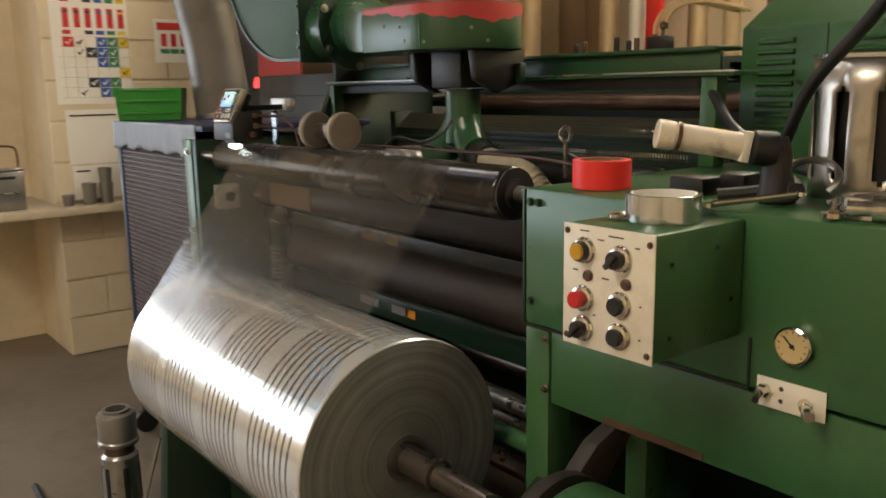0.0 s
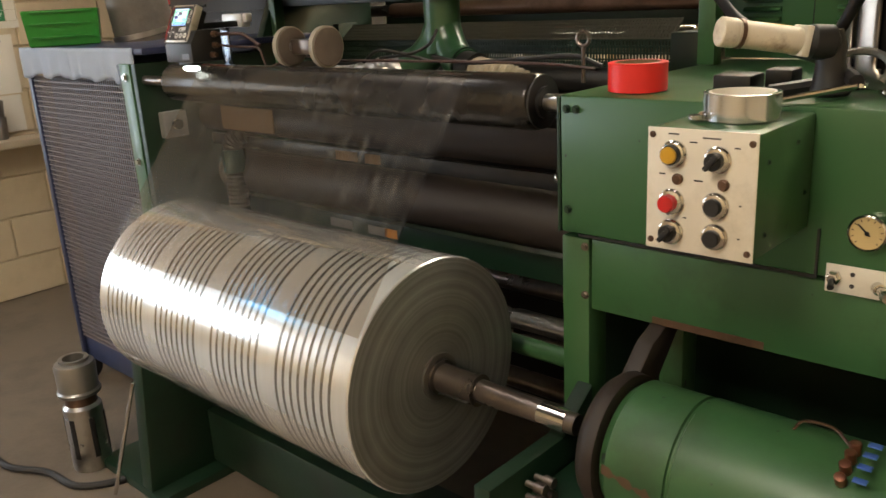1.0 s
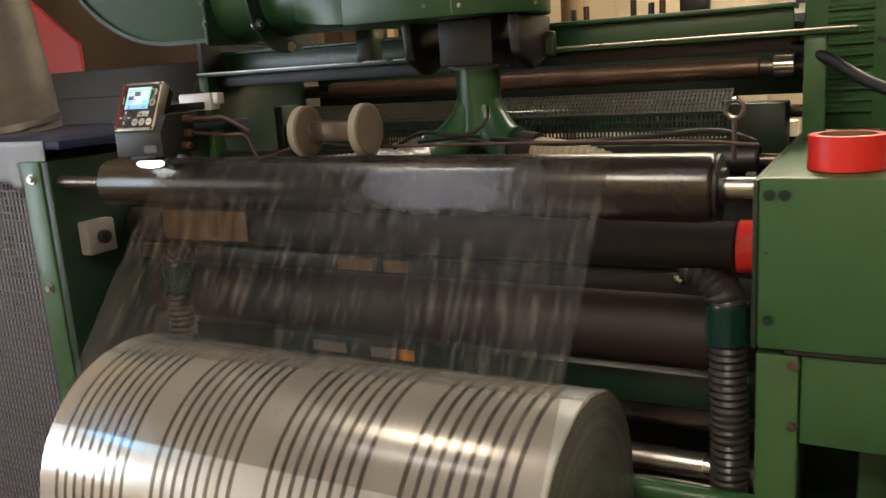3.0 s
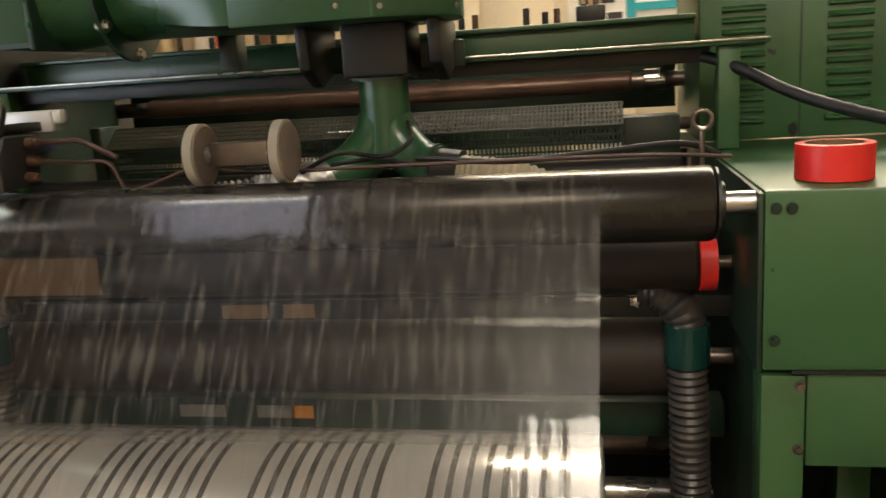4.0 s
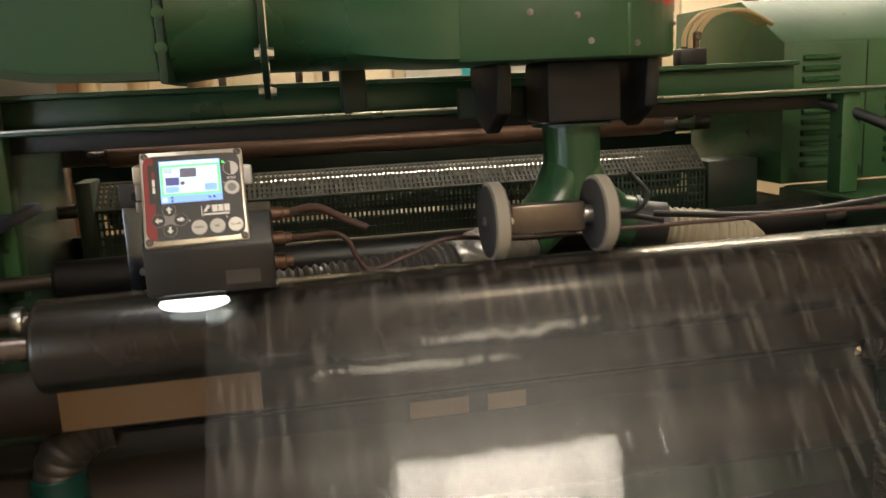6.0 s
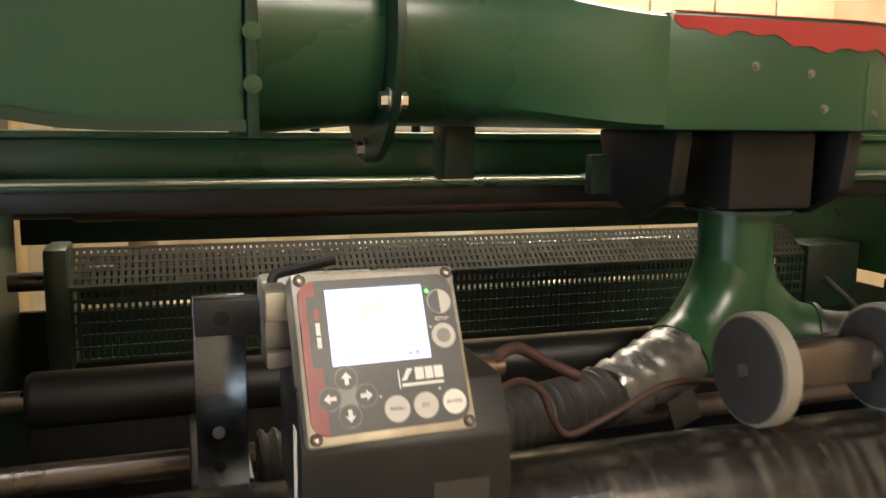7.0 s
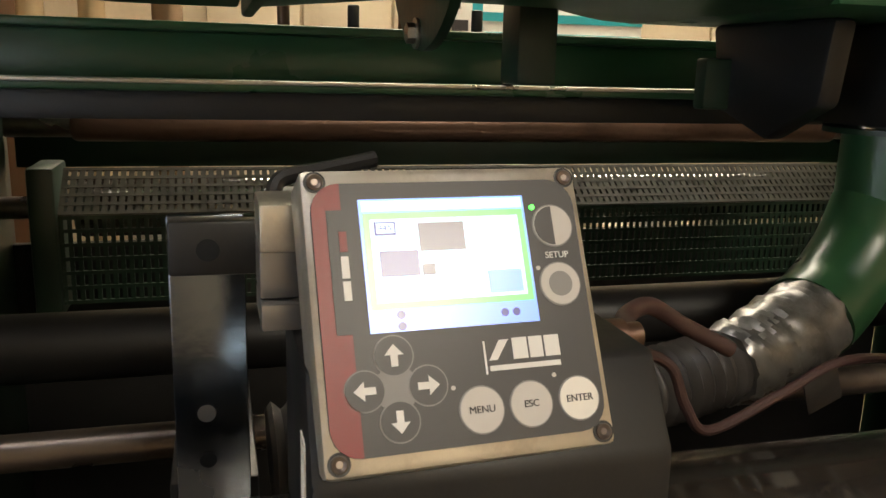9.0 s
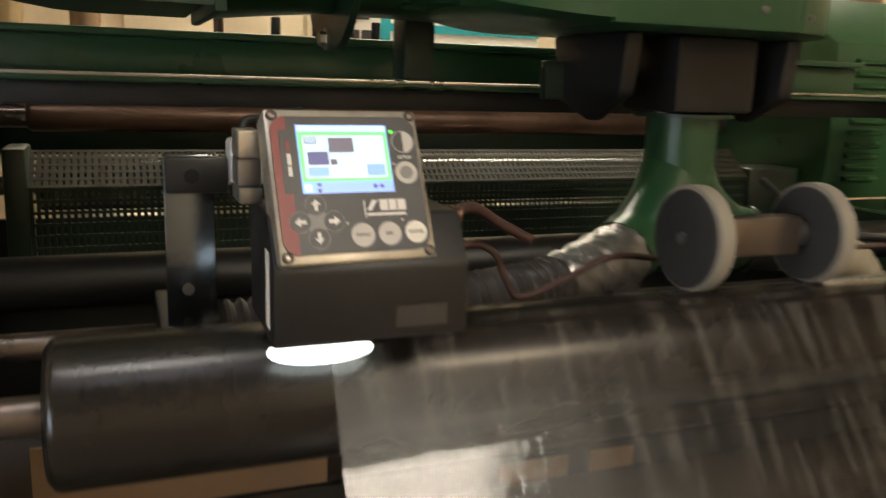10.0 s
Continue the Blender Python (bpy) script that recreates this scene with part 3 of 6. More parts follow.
disp = thing("napkin_dispenser", (-3.02, -0.19, 0.965), "grey metal box with a wire handle on the worktop", "box")
part("body", box(-3.1, -2.95, -0.27, -0.11, 0.966, 1.17, 0.01), TIN, disp)
part("top_plate", box(-3.105, -2.945, -0.275, -0.105, 1.171, 1.185, 0.004), STEEL, disp)
# Black strip paints the dark of the slot, no opening is cut
part("slot_shade", box(-2.949, -2.945, -0.235, -0.155, 1.13, 1.145, 0), BLACK, disp, smooth=False)
part("tray_lip", box(-2.949, -2.935, -0.23, -0.15, 1.055, 1.062, 0.001), STEEL, disp)
part("wire_handle", tube([(-3.02, -0.26, 1.185), (-3.02, -0.265, 1.24), (-3.02, -0.25, 1.29), (-3.02, -0.14, 1.29), (-3.02, -0.12, 1.24), (-3.02, -0.12, 1.185)], 0.006, seg=8), RUST, disp)
for y, h, r in ((0.09, 0.06, 0.032), (0.2, 0.115, 0.038), (0.29, 0.11, 0.036), (0.29, 0.185, 0.036)):
    zb = 0.966 if h < 0.15 else 1.078
    cup = solo("cup", lathe([(0, r * 0.8), (h if h < 0.15 else 0.08, r), ((h if h < 0.15 else 0.08) - 0.004, r * 0.92), (0.006, r * 0.72)], (-2.94, y, zb), (-2.94, y, 3), 20), TIN, "small grey metal beaker on the worktop", "cup", "beakers")

# ---------------------------------------------------------------- caged trolley beside the machine
cage = thing("cage_trolley", (-1.33, 0.3, FLOOR), "navy framed wire mesh trolley with a pale sheet over its edge", "trolley")
CX0, CX1, CY0, CY1, CZ = -1.69, -0.975, 0.0, 0.62, 1.445
for x, y in ((CX0, CY0), (CX1, CY0), (CX0, CY1), (CX1, CY1)):
    part("post", box(x - 0.014, x + 0.014, y - 0.014, y + 0.014, FLOOR + 0.1, CZ - 0.02, 0.003), BLUE, cage)
    part("castor", rod((x - 0.015, y, FLOOR + 0.05), (x + 0.015, y, FLOOR + 0.05), 0.05, bevel=0.006), RUBBER, cage)
part("bottom_tray", box(CX0, CX1, CY0, CY1, FLOOR + 0.1, FLOOR + 0.2, 0.004), BLUE, cage)
part("top_tray", box(CX0 - 0.016, CX1 + 0.14, CY0 - 0.016, CY1 + 0.016, CZ - 0.02, CZ, 0.004), BLUE, cage)
part("back_panel", box(CX0, CX1, CY1 - 0.01, CY1, FLOOR + 0.2, CZ - 0.02, 0.001), BLUE, cage)
bm = bmesh.new()
nx, nz = 46, 56
for i in range(nx + 1):
    x = CX0 + 0.016 + (CX1 - CX0 - 0.032) * i / nx
    box(x - 0.0016, x + 0.0016, CY0 - 0.004, CY0, FLOOR + 0.2, CZ - 0.1, 0, bm=bm)
for j in range(nz + 1):
    z = FLOOR + 0.2 + (CZ - 0.1 - FLOOR - 0.2) * j / nz
    box(CX0 + 0.014, CX1 - 0.014, CY0 - 0.008, CY0 - 0.004, z - 0.0016, z + 0.0016, 0, bm=bm)
tagged(part("wire_mesh", bm, WIRE, cage, smooth=False), kind="stuff")
for i in range(4):
    for j in range(7):
        x, z = CX0 + 0.02 + i * 0.17, FLOOR + 0.203 + j * 0.153
        part("carton", box(x, x + 0.165, 0.05, 0.5, z, z + 0.15, 0.004), CLOTH, cage)
bm = bmesh.new()
cols, rows = 60, 8
grid = [[bm.verts.new((CX0 - 0.01 + (CX1 - CX0 + 0.1) * i / cols, CY0 - 0.022 - 0.006 * math.sin(i * 1.1) * j / rows - 0.004 * math.sin(i * 0.37 + 1), CZ + 0.001 - 0.1 * j / rows - 0.008 * math.sin(i * 0.5) * j / rows)) for i in range(cols + 1)] for j in range(rows + 1)]
for j in range(rows):
    for i in range(cols):
        bm.faces.new((grid[j][i], grid[j][i + 1], grid[j + 1][i + 1], grid[j + 1][i]))
cloth = part("hanging_sheet", bm, CLOTH, cage, "creased pale blue plastic sheet")
cloth.modifiers.new("thickness", "SOLIDIFY").thickness = 0.002

bin_m = Matrix.Translation((-1.56, 0.09, CZ)) @ Matrix.Rotation(radians(62), 4, "Z")
tray = thing("storage_bin", (-1.56, 0.09, CZ), "bright green plastic picking bin on the trolley", "bin")
bm = bmesh.new()
outer = [(-0.115, -0.08, 0.0), (0.115, -0.08, 0.0), (0.115, 0.08, 0.0), (-0.115, 0.08, 0.0)]
for lo, hi, grow in ((0.0, 0.125, 0.012),):
    a = [bm.verts.new((x, y, lo + 0.002)) for x, y, _ in outer]
    b = [bm.verts.new((x * 1.09, y * 1.1, hi)) for x, y, _ in outer]
    c = [bm.verts.new((x * 1.04, y * 1.02, hi)) for x, y, _ in outer]
    d = [bm.verts.new((x * 0.95, y * 0.93, lo + 0.008)) for x, y, _ in outer]
    bm.faces.new(a[::-1]), bm.faces.new(d)
    for i in range(4):
        j = (i + 1) % 4
        bm.faces.new((a[i], a[j], b[j], b[i])), bm.faces.new((b[i], b[j], c[j], c[i])), bm.faces.new((c[i], c[j], d[j], d[i]))
bmesh.ops.recalc_face_normals(bm, faces=bm.faces)
bmesh.ops.bevel(bm, geom=list(bm.edges), offset=0.003, segments=2, affect="EDGES")
bmesh.ops.transform(bm, matrix=bin_m, verts=bm.verts)
part("body", bm, BIN, tray)
for z in (0.03, 0.075, 0.115):
    part("rib", box(-0.1, 0.1, -0.094 - 0.02 * z, -0.082 - 0.045 * z, z, z + 0.006, 0.001, m=bin_m), BIN, tray)
for px, py, col, h in ((-1.44, 0.27, WHITE, 0.17), (-1.4, 0.34, YELLOW, 0.09)):
    b = thing("spray_bottle" if h > 0.1 else "glue_jar", (px, py, CZ), "small plastic bottle on the trolley top", "bottle", "trolley bottles")
    part("body", lathe([(0, 0.028), (h * 0.7, 0.03), (h * 0.85, 0.014), (h * 0.88, 0.014)], (px, py, CZ + 0.001), (px, py, 3), 20), col, b)
    part("cap", lathe([(0, 0.016), (h * 0.12, 0.015)], (px, py, CZ + h * 0.88), (px, py, 3), 16), CHART_RED if h > 0.1 else BLACK, b)

# large flexible extraction hose rising behind the trolley
vent = thing("extraction_hose", (-1.45, 0.42, CZ), "large grey flexible extraction hose with a rippled skin", "hose")
part("hose", tube([(-1.45, 0.34, CZ + 0.002), (-1.452, 0.325, 1.6), (-1.456, 0.3, 1.8), (-1.46, 0.27, 2.0), (-1.5, 0.25, 2.6), (-1.52, 0.25, 3.4), (-1.52, 0.25, CEIL - 0.001)], 0.108, seg=32, ribs=0.0012, pitch=0.045), HOSE_VENT, vent)
part("clamp_band", rod((-1.45, 0.338, 1.462), (-1.451, 0.335, 1.48), 0.114, seg=32), STEEL, vent)

# ---------------------------------------------------------------- winder frame
frame_m = thing("winder_frame", (-0.9, 0.2, FLOOR), "green welded winding machine side frame", "machine frame")
# Inner plates and low members take the shaded copy of the green
part("side_plate", prism([(-0.03, FLOOR), (0.95, FLOOR), (0.95, 1.56), (0.5, 1.56), (0.42, 1.4), (-0.03, 1.4)], "x", -0.9, -0.865, 0.004), GREEN_SHADED, frame_m)
# Black panel added to hide the lit wall, standing in for dark clutter
part("clutter_panel", box(-0.9, -0.88, 0.52, 1.05, 1.5605, 1.84, 0.002), BLACK, frame_m)
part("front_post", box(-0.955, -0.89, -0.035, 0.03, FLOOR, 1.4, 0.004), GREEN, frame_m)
part("foot_plate", box(-1.0, -0.6, -0.3, 0.12, FLOOR, FLOOR + 0.03, 0.004), GREEN_SHADED, frame_m)
part("roll_arm", prism([(-0.3, FLOOR + 0.03), (0.05, FLOOR + 0.03), (0.0, 0.85), (-0.24, 0.87)], "x", -0.72, -0.66, 0.006), GREEN_SHADED, frame_m)
part("base_beam", box(-0.66, 0.66, -0.08, 0.06, FLOOR + 0.04, FLOOR + 0.22, 0.006), GREEN_SHADED, frame_m)
part("rear_beam", box(-0.865, 0.66, 0.3, 0.36, 0.86, 0.93, 0.004), GREEN_SHADED, frame_m)
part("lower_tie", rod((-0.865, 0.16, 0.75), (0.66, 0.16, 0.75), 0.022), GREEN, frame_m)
# Black sheet added so the gaps between the rollers stay dark
part("dark_backing", box(-0.865, 0.66, 0.94, 0.955, FLOOR, 1.33, 0.002), BLACK, frame_m)
part("right_plate", prism([(0.04, FLOOR), (0.95, FLOOR), (0.95, 1.34), (0.04, 1.34)], "x", 0.668, 0.69, 0.003), GREEN_SHADED, frame_m)
part("bearing_block", box(-0.985, -0.93, -0.03, 0.03, 1.32, 1.4, 0.006), BLACK, frame_m)
part("brace_rod", rod((-0.7, -0.28, 0.5), (-0.78, -0.36, FLOOR + 0.01), 0.006, seg=12), CHROME, frame_m)
for y, z in ((-0.036, 1.36), (-0.036, 1.1), (-0.036, 0.7)):
    bolt("bolt", (-0.92, y, z), (0, -1, 0), 0.009, STEEL, frame_m)
iso = thing("isolator_switch", (-0.862, 0.05, 1.2), "small grey isolator switch box on the frame", "switch")
part("case", box(-0.864, -0.83, 0.02, 0.1, 1.17, 1.25, 0.005), KEY_GREY, iso)
part("rotary_knob", rod((-0.83, 0.06, 1.21), (-0.815, 0.06, 1.21), 0.016, bevel=0.002), BLACK, iso)

# upper cross members
gantry = thing("cross_rail", (0.0, 0.5, 1.5), "long green cross rail with a worn bright edge", "machine rail")
part("rail_plate", box(-0.86, 0.76, 0.47, 0.56, 1.567, 1.577, 0.002), GREEN_DUCT, gantry)
part("rail_edge", box(-0.86, 0.76, 0.466, 0.4699, 1.574, 1.578, 0.001), STEEL, gantry, "worn bare steel edge")
part("rail_web", box(-0.86, 0.66, 0.52, 0.53, 1.538, 1.5669, 0.001), BLACK, gantry)
part("end_post", box(0.67, 0.71, 0.485, 0.525, 1.372, 1.5665, 0.003), GREEN, gantry)
part("end_post", box(-0.875, -0.84, 0.485, 0.525, 1.3, 1.5665, 0.003), GREEN, gantry)
part("stud", rod((-0.287, 0.48, 1.577), (-0.287, 0.48, 1.592), 0.006, seg=10), BLACK, gantry)
beam = thing("top_beam", (0.0, 0.64, 1.6), "deep green channel beam across the machine", "machine beam")
part("web", box(-0.87, 0.64, 0.6, 0.612, 1.56, 1.624, 0.002), GREEN_DUCT, beam)
part("top_flange", box(-0.87, 0.64, 0.58, 0.7, 1.6245, 1.634, 0.002), GREEN_DUCT, beam)
# Sheet added in the shaded green, keeps the space behind the beam dark
part("rear_web", box(-0.87, 0.64, 1.03, 1.045, 1.43, 1.626, 0.002), GREEN_SHADED, beam)
part("end_tie", box(-0.865, -0.83, 0.701, 1.0295, 1.56, 1.6, 0.002), GREEN_SHADED, beam)
part("end_tie", box(0.6, 0.635, 0.701, 1.0295, 1.56, 1.6, 0.002), GREEN_SHADED, beam)
# Underside darkened with the shaded green
part("bottom_flange", box(-0.87, 0.64, 0.58, 0.7, 1.551, 1.5595, 0.002), GREEN_SHADED, beam)
for k, x in enumerate((0.16, 0.19, 0.3, 0.34, 0.365, 0.42, -0.42, -0.36, -0.31, -0.27, -0.5)):
    part("plug", rod((x, 0.65, 1.634), (x, 0.65, 1.662 + 0.005 * (k % 3)), 0.007, seg=12, bevel=0.002), (BLACK, RUST, BROWN)[k % 3], beam)
for x in (0.42, 0.435, 0.45):
    part("air_hose", tube([(x, 0.65, 1.655), (x + 0.004, 0.65, 1.7), (x + 0.04, 0.65, 1.735), (x + 0.11, 0.655, 1.74), (x + 0.2, 0.7, 1.715)], 0.005, seg=8), BOARD, beam)
part("air_block", box(0.405, 0.465, 0.635, 0.67, 1.6345, 1.668, 0.004), BLACK, beam)
part("valve", lathe([(0, 0.007), (0.015, 0.007), (0.018, 0.011), (0.03, 0.011), (0.034, 0.006)], (0.447, 0.65, 1.668), (0.45, 0.65, 3), 14), SHAFT, beam)
cable_over = solo("overhead_cable", tube([(-3.0, 1.5, 2.15), (-1.2, 1.45, 1.98), (-0.1, 1.35, 1.92), (0.5, 1.25, 1.88), (1.1, 1.0, 1.842)], 0.005, seg=8), BLUE, "thin blue cable strung across behind the beam", "cable")

# rollers and guards
def roller(name, x0, x1, y, z, r, mat, label, journal=0.012, jx0=None, jx1=None, jmat=None):
    t = thing(name, ((x0 + x1) / 2, y, z), label, "roller", "machine rollers")
    part("barrel", lathe([(0, r * 0.86), (0.004, r * 0.97), (0.008, r), (x1 - x0 - 0.008, r), (x1 - x0 - 0.004, r * 0.97), (x1 - x0, r * 0.86)], (x0, y, z), (x1, y, z), 48), mat, t)
    part("journal", rod((jx0 if jx0 is not None else x0 - 0.05, y, z), (jx1 if jx1 is not None else x1 + 0.05, y, z), journal), jmat or SHAFT, t)
    return t


idler = roller("idler_roller", -0.69, 0.6, 0, 1.35, 0.053, DARK_ROLL, "dark rubber covered idler roller under the film", 0.014, -0.94, 0.64, SHAFT)
part("bright_journal", rod((0.612, 0, 1.35), (0.668, 0, 1.35), 0.016), STEEL, idler, "bright steel journal")
part("end_cap", lathe([(0, 0.05), (0.004, 0.05), (0.005, 0.03), (0.012, 0.03)], (0.6, 0, 1.35), (1, 0, 1.35), 32), BLACK, idler)
roller("brown_roller", -0.86, 0.6, 0.2, 1.217, 0.044, BROWN, "brown rubber roller with a red end collar", 0.012, -0.87, 0.67)
solo("red_collar", lathe([(0, 0.03), (0.001, 0.046), (0.028, 0.046), (0.029, 0.03)], (0.6, 0.2, 1.217), (1, 0.2, 1.217), 32), RED_TAPE, "red collar on the brown roller's end", "collar")
roller("lower_roller", -0.86, 0.58, 0.27, 1.03, 0.07, BROWN, "wide dark brown roller low in the machine", 0.015, -0.87, 0.67)
roller("nip_roller", -0.78, 0.6, 0.45, 1.335, 0.032, BLACK, "black nip roller behind the idler", 0.012, -0.87, 0.67)
roller("rusty_shaft", -0.78, 0.53, 0.98, 1.5, 0.026, RUST, "rust-brown steel shaft across the machine", 0.02, -0.9, 0.66)
solo("shaft_sleeve", lathe([(0, 0.02), (0.001, 0.03), (0.048, 0.03), (0.049, 0.02)], (0.56, 0.98, 1.5), (1, 0.98, 1.5), 32), CHROME, "bright chrome sleeve on the rusty shaft", "sleeve")
for y, z, m in ((0.62, 0.7, SHAFT), (0.52, 0.63, STEEL), (0.57, 0.55, SHAFT), (0.45, 0.48, SHAFT)):
    roller("spare_shaft", -0.3, 0.62, y, z, 0.03, m, "bright steel shaft lying low in the machine", 0.012)

guard = thing("perforated_guard", (0, 0.7, 1.3), "green guard of slotted sheet over a roller", "guard")
bm = bmesh.new()
gx0, gx1 = -0.76, 0.5
for i in range(int((gx1 - gx0) / 0.0095) + 1):
    x = gx0 + i * 0.0095
    box(x, x + 0.0052, 0.7, 0.702, 1.305, 1.412, 0, bm=bm)
for z in (1.305, 1.323, 1.341, 1.358, 1.375, 1.392, 1.408):
    box(gx0, gx1, 0.6992, 0.7028, z, z + 0.0045, 0, bm=bm)
tagged(part("slotted_front", bm, GREEN_SHADED, guard, smooth=False), kind="stuff")
bm = bmesh.new()
slope = Matrix.Translation((0, 0.7, 1.4125)) @ Matrix.Rotation(radians(38), 4, "X")
for i in range(int((gx1 - gx0) / 0.0095) + 1):
    x = gx0 + i * 0.0095
    box(x, x + 0.0066, 0, 0.075, 0, 0.002, 0, m=slope, bm=bm)
for k in range(6):
    box(gx0, gx1, k * 0.0145, k * 0.0145 + 0.005, 0.0005, 0.0025, 0, m=slope, bm=bm)
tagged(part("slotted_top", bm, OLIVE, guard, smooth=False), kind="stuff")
part("end_box", box(0.5, 0.62, 0.69, 0.78, 1.31, 1.43, 0.004), GREEN_SHADED, guard)
part("end_box", box(-0.79, -0.76, 0.69, 0.78, 1.29, 1.47, 0.004), GREEN_SHADED, guard)
roller("guarded_roller", -0.76, 0.5, 0.84, 1.4, 0.04, CHROME, "chrome roller behind the slotted guard", 0.015, -0.86, 0.66)

hoop = thing("guide_eye", (0.6, 0.14, 1.36), "steel eye bolt on the machine side", "eye bolt", "eye bolts")
bm = bmesh.new()
tube([(0.6 + 0.014 * math.cos(a), 0.14, 1.455 + 0.014 * math.sin(a)) for a in [k * math.pi / 6 for k in range(13)]], 0.004, seg=8, steps=3, bm=bm)
part("ring", bm, SHAFT, hoop)
part("shank", rod((0.6, 0.14, 1.37), (0.6, 0.14, 1.439), 0.004), SHAFT, hoop)
# ---------------------------------------------------------------- operator side cabinet
cab = thing("machine_cabinet", (1.3, 0.3, FLOOR), "green enamelled steel machine cabinet with scuffed paint", "cabinet")
part("cover", box(0.66, 2.3, -0.03, 0.66, 1.115, 1.37, 0.006), GREEN, cab)
part("apron", box(0.722, 2.3, -0.024, 0.0, 0.97, 1.108, 0.003), GREEN, cab)
part("leg", box(0.66, 0.72, -0.028, 0.035, FLOOR, 1.108, 0.004), GREEN, cab)
part("leg", box(2.2, 2.26, -0.028, 0.035, FLOOR, 0.969, 0.004), GREEN, cab)
part("inner_leg", box(0.8, 0.85, 0.1, 0.16, FLOOR, 1.1, 0.004), GREEN, cab)
# Recess behind the apron: its shade is put into the panel colour
part("back_panel", box(0.7, 2.3, 0.3, 0.32, FLOOR, 1.11, 0.002), GREEN_SHADED, cab)
part("side_panel", box(0.7, 0.71, 0.04, 0.3, FLOOR, 1.11, 0.002), GREEN_SHADED, cab)
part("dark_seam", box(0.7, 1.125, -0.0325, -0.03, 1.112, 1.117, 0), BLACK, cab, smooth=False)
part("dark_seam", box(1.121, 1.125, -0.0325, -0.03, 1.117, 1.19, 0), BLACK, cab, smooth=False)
part("cover_flange", box(0.653, 0.6599, -0.03, 0.66, 1.115, 1.366, 0.001), GREEN_SHADED, cab)
for x, z, w in ((0.675, 1.345, 1), (0.695, 1.345, 1), (0.676, 1.16, 1), (0.712, 1.093, 0), (0.712, 0.998, 0)):
    bolt("bolt", (x, -0.0305 if w else -0.0285, z), (0, -1, 0), 0.006, GREEN_SHADED if w else SHAFT, cab)
part("scuff", box(0.85, 1.05, -0.0255, -0.0245, 0.972, 0.985, 0), RUST, cab, smooth=False)

ctl = thing("control_box", (1.03, -0.13, 1.19), "green control box with a worn white switch panel", "control box")
part("body", box(0.952, 1.106, -0.233, -0.03, 1.19, 1.362, 0.004), GREEN, ctl)
face = part("switch_panel", box(0.95, 1.107, -0.2365, -0.2335, 1.189, 1.363, 0.001), WHITE, ctl, "dirty white switch panel")
FX, FZ = lambda u: 0.95 + 0.157 * u, lambda v: 1.363 - 0.174 * v
for u, v in ((0.05, 0.06), (0.95, 0.08), (0.05, 0.93), (0.95, 0.93)):
    bolt("screw", (FX(u), -0.2365, FZ(v)), (0, -1, 0), 0.0035, RUST, ctl)


def push(name, u, v, cap, proud, bar=False):
    x, z = FX(u), FZ(v)
    k = part(name, lathe([(0, 0.0185), (0.003, 0.0185), (0.005, 0.0165), (0.008, 0.0165), (0.009, 0.0145)], (x, -0.2365, z), (x, -1, z), 32), CHROME, ctl, "chrome bezelled switch")
    part("cap", lathe([(0, 0.012), (proud - 0.002, 0.012), (proud, 0.0105)], (x, -0.2455, z), (x, -1, z), 28), cap, k)
    if bar:
        part("grip", box(-0.0035, 0.0035, -0.2455 - proud - 0.006, -0.2455 - proud + 0.002, -0.013, 0.013, 0.001, m=Matrix.Translation((x, 0, z)) @ Matrix.Rotation(0.7, 4, "Y")), cap, k)
    return k


dial = push("speed_dial", 0.26, 0.2, YELLOW, 0.012)
part("dial_skirt", lathe([(0, 0.014), (0.008, 0.0135), (0.009, 0.012)], (FX(0.26), -0.2455, FZ(0.2)), (FX(0.26), -1, FZ(0.2)), 28), BLACK, dial)
push("selector_switch", 0.66, 0.22, BLACK, 0.012, True)
push("stop_button", 0.25, 0.59, RED_KNOB, 0.014)
push("push_button", 0.66, 0.58, BLACK, 0.008)
push("selector_switch", 0.25, 0.84, BLACK, 0.01, True)
push("push_button", 0.66, 0.83, BLACK, 0.008)
for u, v in ((0.3, 0.4), (0.72, 0.41)):
    x, z = FX(u), FZ(v)
    k = part("indicator", lathe([(0, 0.008), (0.003, 0.008), (0.004, 0.006), (0.006, 0.006)], (x, -0.2365, z), (x, -1, z), 20), RUST, ctl)
for u, v, w in ((0.2, 0.045, 0.1), (0.52, 0.06, 0.16), (0.4, 0.1, 0.07), (0.12, 0.37, 0.06), (0.45, 0.4, 0.08), (0.86, 0.56, 0.02), (0.86, 0.82, 0.02), (0.2, 0.7, 0.03), (0.36, 0.71, 0.03), (0.8, 0.12, 0.05)):
    part("marking", box(FX(u), FX(u + w), -0.2372, -0.2366, FZ(v) - 0.001, FZ(v) + 0.001, 0), DARK_INK, ctl, smooth=False)
for x, y, z in ((1.1068, -0.2, 1.32), (1.1068, -0.1, 1.33), (1.1068, -0.2, 1.22), (1.1068, -0.06, 1.25)):
    bolt("screw", (x, y, z), (1, 0, 0), 0.003, GREEN_SHADED, ctl)

gauge = thing("pressure_gauge", (1.192, -0.03, 1.196), "round pressure gauge with a yellowed dial and chrome rim", "gauge")
part("case", lathe([(0, 0.026), (0.01, 0.027), (0.012, 0.027), (0.014, 0.024), (0.011, 0.0235)], (1.192, -0.03, 1.196), (1.192, -1, 1.196), 40), CHROME, gauge)
part("dial_face", lathe([(0, 0.0235), (0.0005, 0.0235)], (1.192, -0.0415, 1.196), (1.192, -1, 1.196), 40), material("yellowed_dial", (0.5, 0.38, 0.18), 0.5, vary=0.1), gauge)
